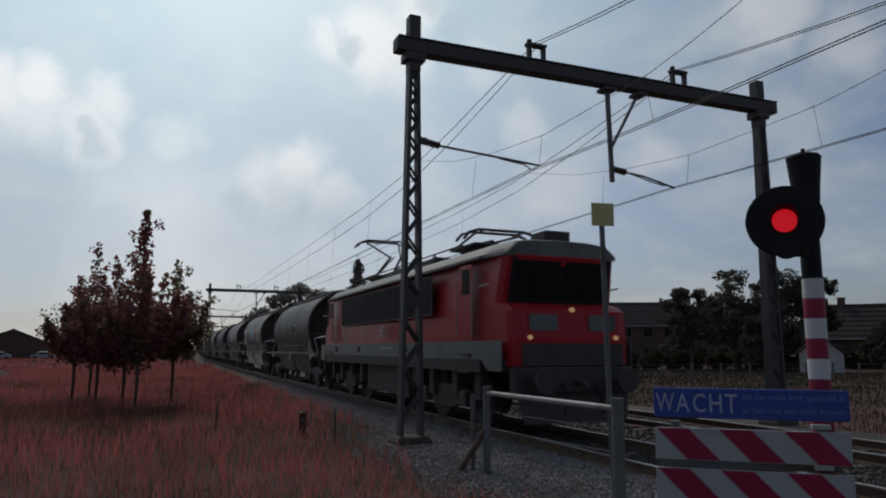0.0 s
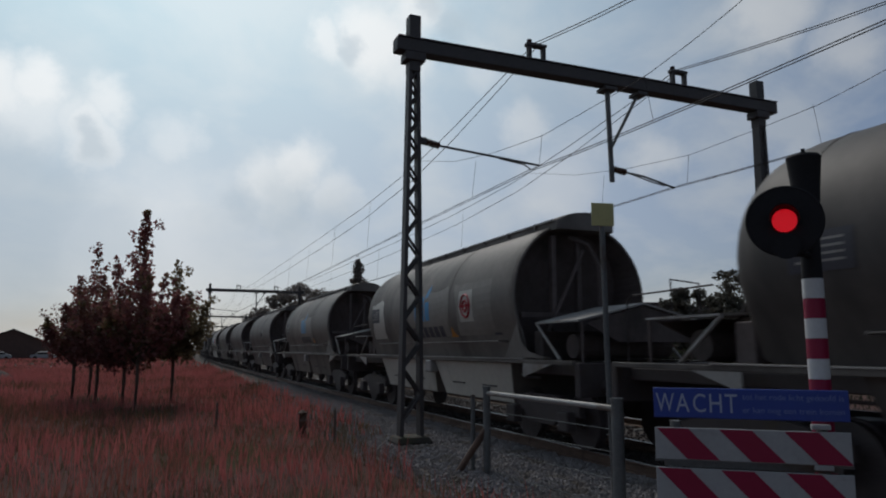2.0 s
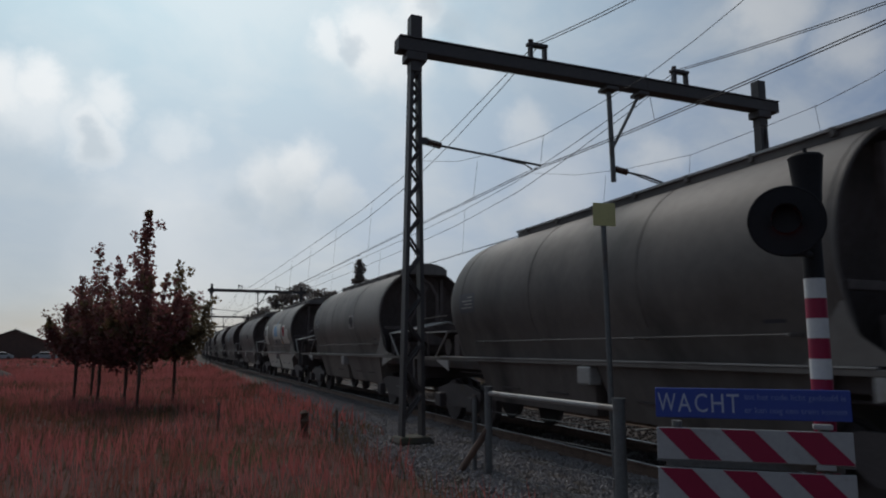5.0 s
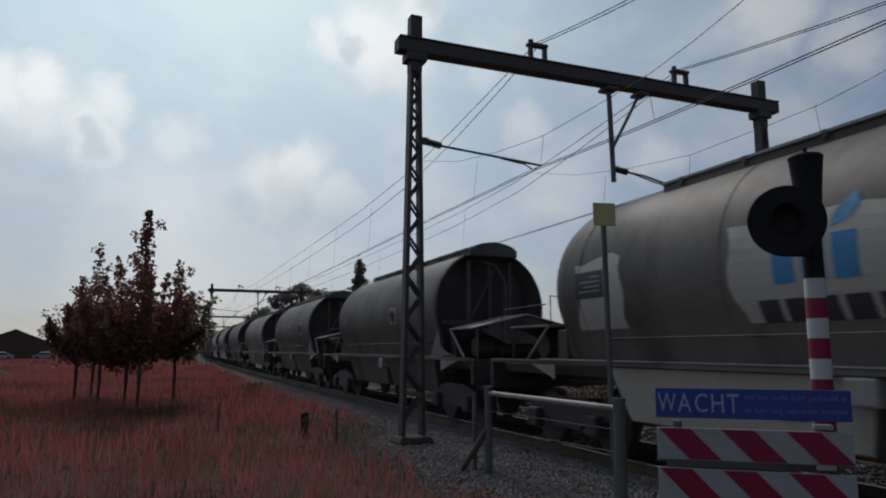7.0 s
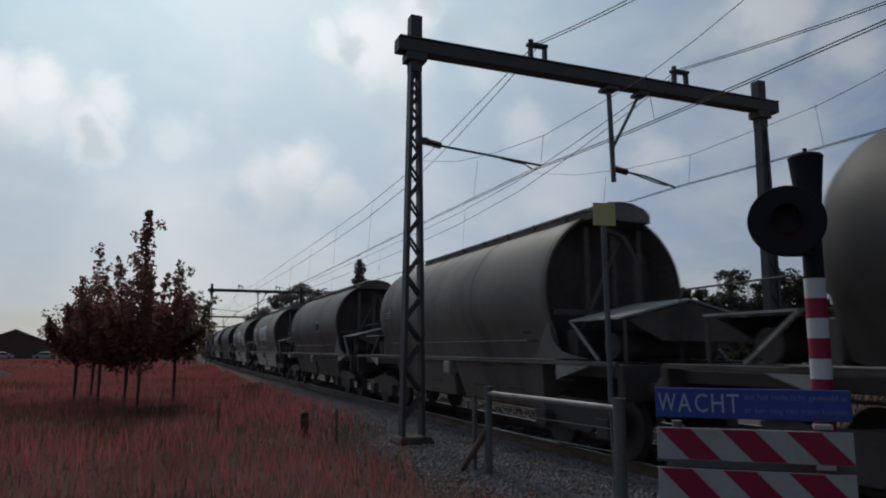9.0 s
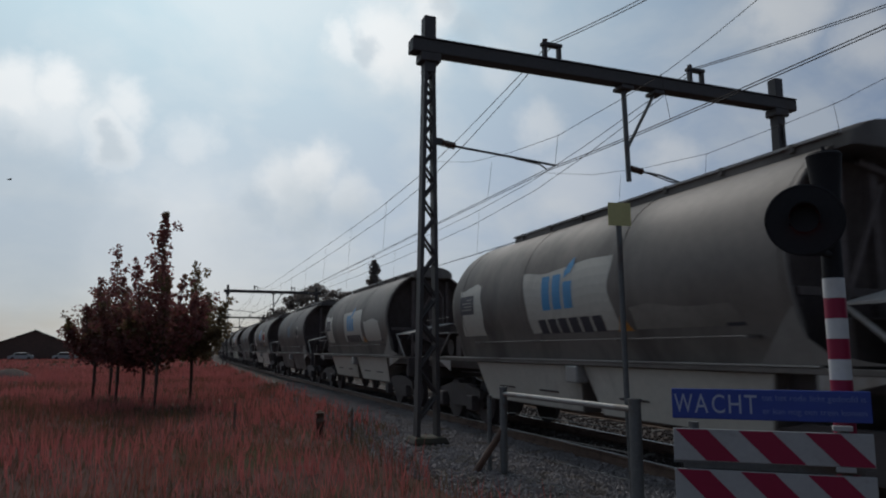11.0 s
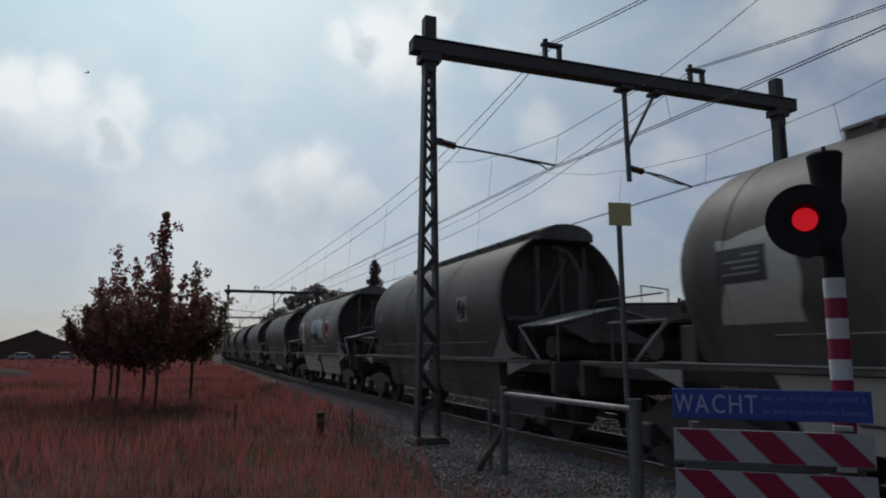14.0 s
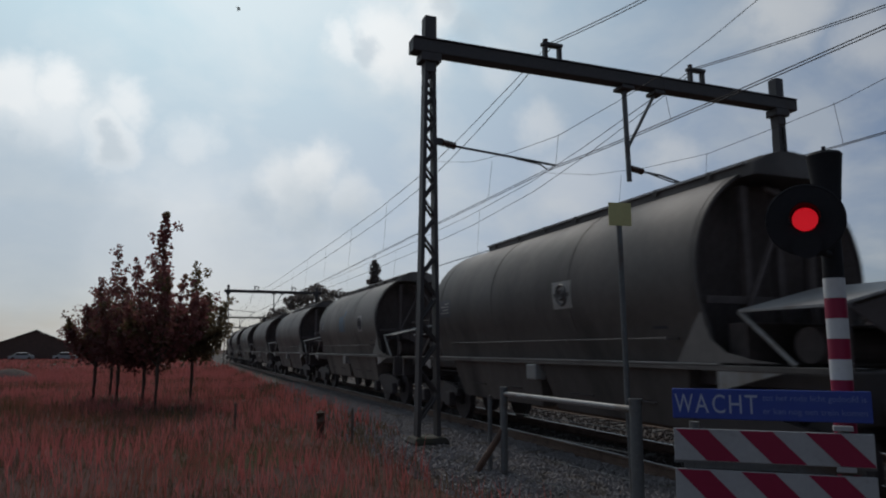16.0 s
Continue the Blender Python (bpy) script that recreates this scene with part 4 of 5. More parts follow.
        for y in (-2.3, 2.2, 5.2):
            part("jack_point", tubed([(sgn * 1.45, y, 1.62), (sgn * 1.50, y, 1.62)], 0.09, 12), DARK_METAL, body)
    # emblem: plain white frame with a red field
    e = part("emblem", boxed(-1.466, -1.45, -0.42, 0.0, 1.98, 2.28), SIGN_WHITE, body, "white rectangle emblem")
    part("emblem_field", boxed(-1.472, -1.4665, -0.38, -0.04, 2.02, 2.24), LOCO_RED, e)
    part("emblem_mark", boxed(-1.476, -1.4725, -0.34, -0.24, 2.06, 2.20), SIGN_WHITE, e)
    part("emblem_mark", boxed(-1.476, -1.4725, -0.18, -0.08, 2.06, 2.20), SIGN_WHITE, e)
    part("small_writing", boxed(-1.464, -1.4585, -1.2, -0.1, 1.62, 1.68), SILL, body, "row of pale small marks")
    # roof
    bm = bmesh.new()
    rings = []
    for y, k, nar in ((-7.50, 0.9, 0.90), (-7.42, 1.0, 0.91), (-7.0, 1.0, 0.955), (-6.8, 1.0, 1.0), (6.8, 1.0, 1.0), (7.0, 1.0, 0.955), (7.42, 1.0, 0.91), (7.50, 0.9, 0.90)):
        rings.append([(x * nar, y, z if z < 3.6 else 3.5 + (z - 3.5) * k) for x, z in ((-1.40, 3.43), (-1.39, 3.50), (-1.12, 3.73), (-0.7, 3.775), (0, 3.79), (0.7, 3.775), (1.12, 3.73), (1.39, 3.50), (1.40, 3.43))])
    loft(bm, rings)
    roof = part("roof", bm, ROOF_GREY, o, "dusty grey roof", smooth=True)
    for e in (-1, 1):
        brow = [(-1.24, 3.42), (-1.24, 3.49), (-1.0, 3.69), (-0.6, 3.73), (0.6, 3.73), (1.0, 3.69), (1.24, 3.49), (1.24, 3.42)]
        part("cab_brow", slab(bmesh.new(), [(x, e * 7.505, z) for x, z in brow], (0, e * 0.06, 0)), LOCO_GREY, body, "dark grey brow over the windscreens")
    for sgn in (-1, 1):
        part("gutter", boxed(*sorted((sgn * 1.42, sgn * 1.465)), -6.8, 6.8, 3.43, 3.48), ROOF_GREY, roof)
    part("roof_box", boxed(-0.22, 0.38, -7.25, -6.65, 3.72, 4.02, 0.03), DARK_METAL, roof, "dark box on the cab roof")
    housing = part("roof_housing", boxed(-0.95, 0.95, -3.1, 1.2, 3.72, 3.94, 0.03), DARK_METAL, roof, "dark louvred roof housing")
    for k in range(3):
        part("housing_louvre", boxed(-0.97, -0.945, -3.0, 1.1, 3.78 + 0.055 * k, 3.80 + 0.055 * k), LOCO_GREY, housing)
    part("roof_louvre", boxed(-0.9, 0.9, 1.5, 3.4, 3.72, 3.84, 0.03), ROOF_GREY, roof)
    for y in (-4.2, -2.4, 0.6, 3.2, 5.8):
        for x in (-0.7, 0.7):
            part("roof_insulator", insulator(bmesh.new(), (x, y, 3.74), (x, y, 4.08), 3, 0.07), PORCELAIN, roof)
    part("roof_bar", tubed([(-0.7, -4.2, 4.1), (-0.7, 5.8, 4.1)], 0.02, 6), DARK_METAL, roof)
    # pantographs: one folded, one raised
    for yb, head, zh, ky, kz, pv in ((-3.8, -4.7, 4.38, -2.6, 4.26, -4.2), (4.2, 4.6, 5.47, 3.05, 4.70, 4.55)):
        pg = part("pantograph", boxed(-0.55, 0.55, yb - 0.75, yb + 0.75, 4.08, 4.14, 0.01), DARK_METAL, o)
        knee = (0, ky, kz)
        for x in (-0.3, 0.3):
            part("lower_arm", tubed([(x, pv, 4.14), (x * 0.6, knee[1], knee[2])], 0.045, 6), DARK_METAL, pg)
            part("upper_arm", tubed([(x * 0.6, knee[1], knee[2]), (x * 2.0, head, zh - 0.06)], 0.032, 6), DARK_METAL, pg)
        for q in (-0.22, 0.22):
            pts = [(-0.98, head + q, zh - 0.24), (-0.85, head + q, zh - 0.08), (-0.6, head + q, zh), (0.6, head + q, zh), (0.85, head + q, zh - 0.08), (0.98, head + q, zh - 0.24)]
            part("contact_strip", tubed(pts, 0.035, 6), DARK_METAL, pg)
        part("arm_spring", tubed([(0, yb - 0.6, 4.2), (0, yb + 0.5, 4.24)], 0.05, 8), DARK_METAL, pg)
        part("arm_tie", tubed([(-0.35, yb - 0.1, 4.16), (0.0, knee[1] + 0.1, knee[2] + 0.05)], 0.02, 6), DARK_METAL, pg)
        part("pan_foot", insulator(bmesh.new(), (-0.5, yb, 3.74), (-0.5, yb, 4.08), 3, 0.07), PORCELAIN, pg)
        part("head_bar", tubed([(-0.5, head - 0.22, zh - 0.03), (-0.5, head + 0.22, zh - 0.03)], 0.018, 6), DARK_METAL, pg)
        part("head_bar", tubed([(0.5, head - 0.22, zh - 0.03), (0.5, head + 0.22, zh - 0.03)], 0.018, 6), DARK_METAL, pg)
    # ends
    for e in (-1, 1):
        # black windscreen surround, the panes set into it, and the dark lower apron
        bm = slab(bmesh.new(), [(-1.15, e * 7.365, 2.53), (1.15, e * 7.365, 2.53), (1.12, e * 7.56, 3.40), (-1.12, e * 7.56, 3.40)], (0, e * 0.012, 0))
        sur = part("screen_surround", bm, BLACK, body, "black windscreen surround")
        for x0, x1 in ((-1.02, -0.05), (0.05, 1.02)):
            bm = slab(bmesh.new(), [(x0, e * 7.402, 2.62), (x1, e * 7.402, 2.62), (x1, e * 7.563, 3.34), (x0, e * 7.563, 3.34)], (0, e * 0.008, 0))
            part("windscreen", bm, GLASS_DARK, sur, "dark cab windscreen")
            part("wiper", tubed([(x0 + 0.5, e * 7.43, 2.62), (x0 + 0.3, e * 7.54, 3.1)], 0.012, 5), BLACK, sur)
        part("apron", boxed(-1.12, 1.12, *sorted((e * 7.87, e * 7.89)), 1.32, 1.74), DARK_METAL, body, "sooty lower apron")
        part("front_plate", boxed(-0.95, -0.35, *sorted((e * 7.855, e * 7.885)), 1.98, 2.28), LOCO_GREY, body, "grey plate below the windscreen")
        part("front_plate", boxed(0.35, 0.95, *sorted((e * 7.855, e * 7.885)), 1.98, 2.28), LOCO_GREY, body, "grey plate below the windscreen")
        for x in (-0.95, 0.95):
            part("headlight", tubed([(x, e * 7.87, 1.85), (x, e * 7.91, 1.85)], 0.048, 14), HEADLAMP, body, "dim round headlight")
        part("top_light", tubed([(0, e * 7.80, 2.38), (0, e * 7.86, 2.38)], 0.05, 12), HEADLAMP, body)
        part("buffer_beam", boxed(-1.30, 1.30, *sorted((e * 7.70, e * 7.92)), 0.82, 1.30, 0.03), DARK_METAL, o)
        bm = slab(bmesh.new(), [(-1.25, e * 7.85, 0.82), (1.25, e * 7.85, 0.82), (1.1, e * 7.95, 0.28), (-1.1, e * 7.95, 0.28)], (0, -e * 0.04, 0))
        part("snow_plough", bm, DARK_METAL, o)
        buffers(o, e * 7.9, e)
        part("hose", tubed([(0.35, e * 8.0, 1.0), (0.37, e * 8.2, 0.75), (0.42, e * 8.15, 0.45)], 0.03, 6), BLACK, o)
        part("hose", tubed([(-0.35, e * 8.0, 1.0), (-0.37, e * 8.2, 0.75), (-0.42, e * 8.15, 0.45)], 0.03, 6), BLACK, o)
        wheelset_bogie(o, e * 4.4, 2.3, 0.58, half=1.08)
        for q in (-1.9, -0.7, 0.7, 1.9):
            part("brake_gear", boxed(-1.3, -1.1, e * 4.4 + q - 0.15, e * 4.4 + q + 0.15, 0.6, 1.2, 0.03), DARK_METAL, o)
    part("underframe", boxed(-1.36, 1.36, -7.6, 7.6, 1.22, 1.44), DARK_METAL, o)
    for sgn in (-1, 1):
        part("solebar", boxed(*sorted((sgn * 1.40, sgn * 1.457)), -6.74, 6.74, 1.18, 1.425), DARK_METAL, o, "dark solebar")
    part("transformer", boxed(-1.25, 1.25, -1.9, 1.9, 0.4, 1.23, 0.05), DARK_METAL, o)
    return o


LOCO_C = 4.4
engine = loco(on_line(LOCO_C - train_s(0)))
# ---- crossing furniture ----
def crossing_signal():
    px, py = -3.705, -9.97
    s = thing("crossing_signal", pose(px, py, -0.38), "flashing red level crossing signal on a striped pole", "crossing signal")
    z0 = -0.38
    pole = part("pole", tubed([(0, 0, 0), (0, 0, 2.75 - z0)], 0.057, 20), BLACK, s, smooth=True)
    # bands as sleeves
    zb = 2.05
    red = False
    while zb > 0.2:
        part("band", tubed([(0, 0, zb - 0.118 - z0), (0, 0, zb - z0)], 0.0595, 20), SIGN_RED if red else POLE_WHITE, pole, "red band" if red else "white band", smooth=True)
        zb -= 0.119
        red = not red
    # bell on top
    bm = bmesh.new()
    prof = [(0.075, 2.52), (0.08, 2.60), (0.098, 2.79), (0.102, 2.80), (0.09, 2.815), (0.0001, 2.815)]
    loft(bm, [[(r * math.cos(2 * math.pi * k / 20), r * math.sin(2 * math.pi * k / 20), z - z0) for k in range(20)] for r, z in prof], cap=False)
    part("bell", bm, BLACK, s, "black flared warning bell", smooth=True)
    part("bell_pin", tubed([(0, 0, 2.81 - z0), (0, 0, 2.86 - z0)], 0.012, 8), BLACK, s)
    part("base_plate", boxed(-0.18, 0.18, -0.18, 0.18, 0.0, 0.05, 0.01), DARK_METAL, s)
    # lamp head, turned to the path
    head = new("lamp_head")
    head.parent = s
    head.matrix_basis = Matrix.Translation((-0.33, -0.12, 2.36 - z0)) @ pose(0, 0, 0, 0, 0, -48)
    n = 36

    def disc(bm, r, y0, y1, z=0.0):
        return tube(bm, [(0, y0, z), (0, y1, z)], r, n)

    part("backboard", disc(bmesh.new(), 0.198, -0.012, 0.012), BLACK, head, "round black backboard", smooth=True)
    rim = bmesh.new()
    tube(rim, [(0.198 * math.cos(2 * math.pi * k / 36), -0.004, 0.198 * math.sin(2 * math.pi * k / 36)) for k in range(37)], 0.011, 6)
    part("rim", rim, BLACK, head)
    part("housing", disc(bmesh.new(), 0.12, 0.012, 0.16), BLACK, head, smooth=True)
    part("lens", disc(bmesh.new(), 0.066, -0.034, -0.012), LAMP_RED, head, "glowing red lens", smooth=True)
    # hood: open half tube over the lens
    bm = bmesh.new()
    outer, inner = [], []
    for k in range(25):
        a = radians(-20 + 220 * k / 24)
        outer.append((0.082 * math.cos(a), 0.082 * math.sin(a)))
        inner.append((0.077 * math.cos(a), 0.077 * math.sin(a)))
    loop = outer + inner[::-1]
    loft(bm, [[(x, -0.012, z) for x, z in loop], [(x, -0.012 - 0.06 - 0.06 * max(0, z / 0.08), z) for x, z in loop]])
    part("hood", bm, BLACK, head, "black lamp hood")
    part("bracket", tubed([(0.0, 0.10, -0.02), (0.10, 0.2, -0.02), (0.132, 0.325, -0.02)], 0.03, 8), BLACK, head)
    part("bracket", tubed([(0.0, 0.05, -0.18), (0.08, 0.16, -0.17), (0.132, 0.325, -0.17)], 0.022, 8), BLACK, head)
    # added disc, no part of the signal: covers the steady lens to blink it
    sh = part("flasher_blade", disc(bmesh.new(), 0.0755, -0.044, -0.036), BLACK, head, "black flasher blade")
    return s, sh


signal, flasher = crossing_signal()

BOARD_A, BOARD_B = Vector((-4.517, -9.470, 0)), Vector((-3.686, -10.131, 0))
BOARD_ANGLE = math.degrees(math.atan2(BOARD_B.y - BOARD_A.y, BOARD_B.x - BOARD_A.x))
BOARD_LEN = (BOARD_B - BOARD_A).length


def text_mesh(body, name, mat, parent, x0, x1, z0, z1, y=-0.0215):
    """Raised characters fitted into a box on the sign."""
    cu = bpy.data.curves.new(name, "FONT")
    cu.body, cu.size, cu.extrude = body, 1.0, 0.0008
    tmp = bpy.data.objects.new(name, cu)
    scene.collection.objects.link(tmp)
    me = bpy.data.meshes.new_from_object(tmp.evaluated_get(bpy.context.evaluated_depsgraph_get()))
    bpy.data.objects.remove(tmp)
    xs = [v.co.x for v in me.vertices]
    zs = [v.co.y for v in me.vertices]
    fx, fz = (x1 - x0) / (max(xs) - min(xs)), (z1 - z0) / (max(zs) - min(zs))
    for v in me.vertices:
        v.co = (x0 + (v.co.x - min(xs)) * fx, y - v.co.z, z0 + (v.co.y - min(zs)) * fz)
    me.materials.clear()
    me.materials.append(mat)
    ob = new(name, me)
    ob.parent = parent
    return ob


def barrier():
    b = thing("path_barrier", pose(BOARD_A.x, BOARD_A.y, -0.38, 0, 0, BOARD_ANGLE), "red and white chevron barrier at a railway path", "barrier")
    z0 = -0.38
    L = BOARD_LEN
    for x in (0.12, L - 0.14):
        part("post", tubed([(x, 0.04, 0), (x, 0.04, 1.2 - z0)], 0.03, 10), STEEL_GREY, b)
    for zlo in (0.978, 0.745):
        h = 0.185
        bd = part("chevron_board", boxed(0, L, -0.008, 0.008, zlo - z0, zlo + h - z0, 0.004), SIGN_WHITE, b, "white board with red diagonal stripes")
        part("board_edge", boxed(-0.004, L + 0.004, -0.004, 0.012, zlo - 0.014 - z0, zlo - z0), STEEL_GREY, bd)
        q = 0
        while True:
            x0 = 0.012 + 0.352 * q
            q += 1
            if x0 > L + 0.02:
                break
            top, bot = zlo + h - 0.004 - z0, zlo + 0.004 - z0
            pts = [(x0, top), (x0 + 0.18, top), (x0 + 0.18 + 0.17, bot), (x0 + 0.17, bot)]
            # cut at the board's end
            if pts[1][0] > L or pts[2][0] > L:
                cutz = lambda xx: top + (bot - top) * (L - 0.004 - xx) / 0.17
                if x0 + 0.17 <= L:
                    pts = [(x0, top), (min(x0 + 0.18, L - 0.004), top)] + ([] if x0 + 0.18 > L else [(L - 0.004, cutz(x0 + 0.18))]) + [(L - 0.004, bot), (x0 + 0.17, bot)]
                elif x0 < L - 0.02:
                    pts = [(x0, top), (L - 0.004, top), (L - 0.004, cutz(x0))]
                else:
                    break
            part("stripe", slab(bmesh.new(), [(x, -0.0085, z) for x, z in pts], (0, -0.003, 0)), SIGN_RED, bd, "red diagonal stripe")
    part("rear_rail", boxed(0.05, L - 0.05, 0.014, 0.03, 0.935 - z0, 0.968 - z0), STEEL_GREY, b)
    for z in (1.175, 0.95):
        part("pole_clamp", boxed(L - 0.20, L - 0.10, -0.016, 0.03, z - z0, z + 0.028 - z0, 0.004), SIGN_WHITE, b, "white clamp")
    sg = part("warning_sign", boxed(0, L, -0.02, -0.004, 1.222 - z0, 1.398 - z0, 0.006), SIGN_BLUE, b, "blue sign with white warning text")
    for ch, xa, xb in (("W", 0.014, 0.118), ("A", 0.128, 0.205), ("C", 0.226, 0.296), ("H", 0.318, 0.386), ("T", 0.404, 0.472)):
        text_mesh(ch, "letter", LETTER, sg, xa, xb, 1.258 - z0, 1.366 - z0)
    for words, xb, za in (("tot het rode licht gedoofd is", 1.035, 1.326), ("er kan nog een trein komen", 1.035, 1.250)):
        tagged(text_mesh(words, "small_words", LETTER_DIM, sg, 0.50, xb, za - z0, za + 0.044 - z0), kind="stuff")
    return b


barrier()


def side_fence():
    f = thing("tubular_fence", pose(-2.6, -4.84, -0.38), "galvanised tubular fence panel with braced posts", "fence")
    xa, ya, xb, yb = -0.15, 1.41, 0.14, -1.41
    for x, y, r in ((xa, ya, 0.055), (xb, yb, 0.07)):
        p = part("post", tubed([(x, y, 0), (x, y, 1.44)], r, 12), STEEL_GREY, f, smooth=True)
        part("post_cap", tubed([(x, y, 1.43), (x, y, 1.46)], r + 0.01, 12), STEEL_GREY, p)
    part("post", tubed([(xa - 0.1, ya + 0.28, 0), (xa - 0.1, ya + 0.28, 1.32)], 0.035, 10), STEEL_GREY, f)
    part("top_rail", tubed([(xa, ya, 1.36), (xb, yb, 1.34)], 0.036, 12), SILL, f, "pale galvanised top rail", smooth=True)
    for z in (0.25, 0.55, 0.85, 1.1):
        part("strand", tubed([(xa, ya, z), (xb, yb, z)], 0.006, 5), STEEL_GREY, f, "thin wire strand")
    part("brace", tubed([(xa, ya, 0.85), (xa - 0.45, ya + 0.35, 0.0)], 0.05, 8), RAIL_STEEL, f, "rusty diagonal brace")


side_fence()


def marker_post():
    x, y = -2.42, -6.05
    s = thing("marker_post", pose(x, y, -0.38), "slim grey post with a small yellow square sign", "sign post")
    part("pole", tubed([(0.05, 0, 0), (0.0, 0, 1.5), (-0.03, 0, 3.62)], 0.034, 10), STEEL_GREY, s, smooth=True)
    pl = part("plate", boxed(-0.17, 0.115, -0.045, -0.033, 3.48, 3.76, 0.004), YELLOW, s, "faded yellow square plate", m=pose(0, 0, 0, 0, 0, -12))
    part("plate_clip", boxed(-0.10, -0.02, -0.035, 0.03, 3.5, 3.53), STEEL_GREY, pl)


marker_post()


def stump(x, y, h, r, mat, label):
    s = thing("marker_stump", pose(x, y, -0.42), label, "post", "small posts in the grass")
    bm = bmesh.new()
    tube(bm, [(0, 0, 0), (0.01, 0, h * 0.7), (0.0, 0, h)], r, 10)
    b = part("shaft", bm, mat, s)
    part("cap", tubed([(0, 0, h), (0, 0, h + 0.05)], r * 0.8, 10, r * 0.3), mat, b)


stump(-4.2, 3.2, 0.62, 0.11, RAIL_STEEL, "short rusty marker post in dry grass")
stump(-3.75, 2.0, 0.75, 0.035, WOOD, "thin wooden stake in dry grass")
stump(-5.9, 5.5, 0.7, 0.035, WOOD, "thin wooden stake in dry grass")


# ---- trees ----
def leaf_cloud(bm, rng, centre, radius, count, size, flat=1.0):
    for _ in range(count):
        while True:
            d = Vector((rng.uniform(-1, 1), rng.uniform(-1, 1), rng.uniform(-1, 1)))
            if d.length < 1:
                break
        c = Vector(centre) + Vector((d.x * radius, d.y * radius, d.z * radius * flat))
        u = Vector((rng.gauss(0, 1), rng.gauss(0, 1), rng.gauss(0, 1))).normalized()
        v = u.cross(Vector((rng.gauss(0, 1), rng.gauss(0, 1), rng.gauss(0, 1)))).normalized()
        s = size * rng.uniform(0.6, 1.3)
        a, b = u * s, v * s * 0.6
        bm.faces.new([bm.verts.new(c - a), bm.verts.new(c + b), bm.verts.new(c + a), bm.verts.new(c - b)])


def young_tree(x, y, h, spread, seed, label, density=1.0, mat=None):
    """Several upright limbs from a low fork, leafy along their length, with bare shoots at the top."""
    rng = random.Random(seed)
    t = thing("young_tree", pose(x, y, -0.4), label, "tree", "young trees in the grass")
    wood, leaf = bmesh.new(), bmesh.new()
    fork = min(1.9, h * 0.36)
    tube(wood, [(0, 0, 0), (0.02, 0, fork * 0.5), (0, 0.02, fork)], 0.07, 8, 0.05)
    limbs = [(0, 0, h)] + [(spread * rng.uniform(0.55, 1.0) * math.cos(a), spread * rng.uniform(0.55, 1.0) * math.sin(a), h * rng.uniform(0.5, 0.78)) for a in [2 * math.pi * (k + rng.uniform(-.3, .3)) / 9 for k in range(9)]]
    for lx, ly, lz in limbs:
        b = Vector((0, 0, fork * rng.uniform(0.75, 1.0)))
        e = Vector((lx, ly, lz))
        mid = b.lerp(e, 0.45) + Vector((lx * 0.30, ly * 0.30, 0.0))
        pts = [b, mid, b.lerp(e, 0.75) + Vector((lx * 0.1, ly * 0.1, 0)), e]
        tube(wood, pts, 0.035, 6, 0.008)
        for k in range(11):
            f = 0.18 + 0.8 * k / 10
            seg = min(2, int(f * 3))
            p = pts[seg].lerp(pts[seg + 1], f * 3 - seg)
            r = (0.42 * (1 - f) + 0.10) * (1.0 if (lx or ly) else 1.25)
            leaf_cloud(leaf, rng, p, r, int((30 if lx or ly or h < 6.5 else 80) * density * (1.15 - f)) + (8 if lx or ly or h < 6.5 else 20), 0.088, 1.2)
            if k % 2 == 0 and f < 0.85:
                q = p + Vector((rng.uniform(-1, 1), rng.uniform(-1, 1), rng.uniform(0.1, 0.8))).normalized() * 0.5
                tube(wood, [p, q], 0.012, 5, 0.004)
                leaf_cloud(leaf, rng, q, 0.2, int(20 * density), 0.07)
    part("trunk", wood, BARK, t)
    part("crown", leaf, mat or LEAF_RED, t)["kind"] = "stuff"


young_tree(-7.95, 13.0, 6.75, 1.75, 11, "young tree with upright shoots in grass, leaves tinted flare red", 1.45)
young_tree(-9.3, 15.0, 4.7, 1.5, 12, "young tree in rough grass, leaves tinted flare red", 1.3)
young_tree(-9.75, 18.0, 6.2, 0.9, 13, "slim young tree with one tall shoot", 1.1)
young_tree(-10.2, 16.5, 4.7, 1.3, 15, "bushy young tree in rough grass", 0.9)
young_tree(-6.8, 14.6, 5.2, 1.3, 14, "young green-bronze tree in rough grass", 1.5, LEAF)
young_tree(-8.4, 14.2, 4.4, 1.5, 16, "bushy young tree in rough grass, leaves tinted flare red", 1.3)


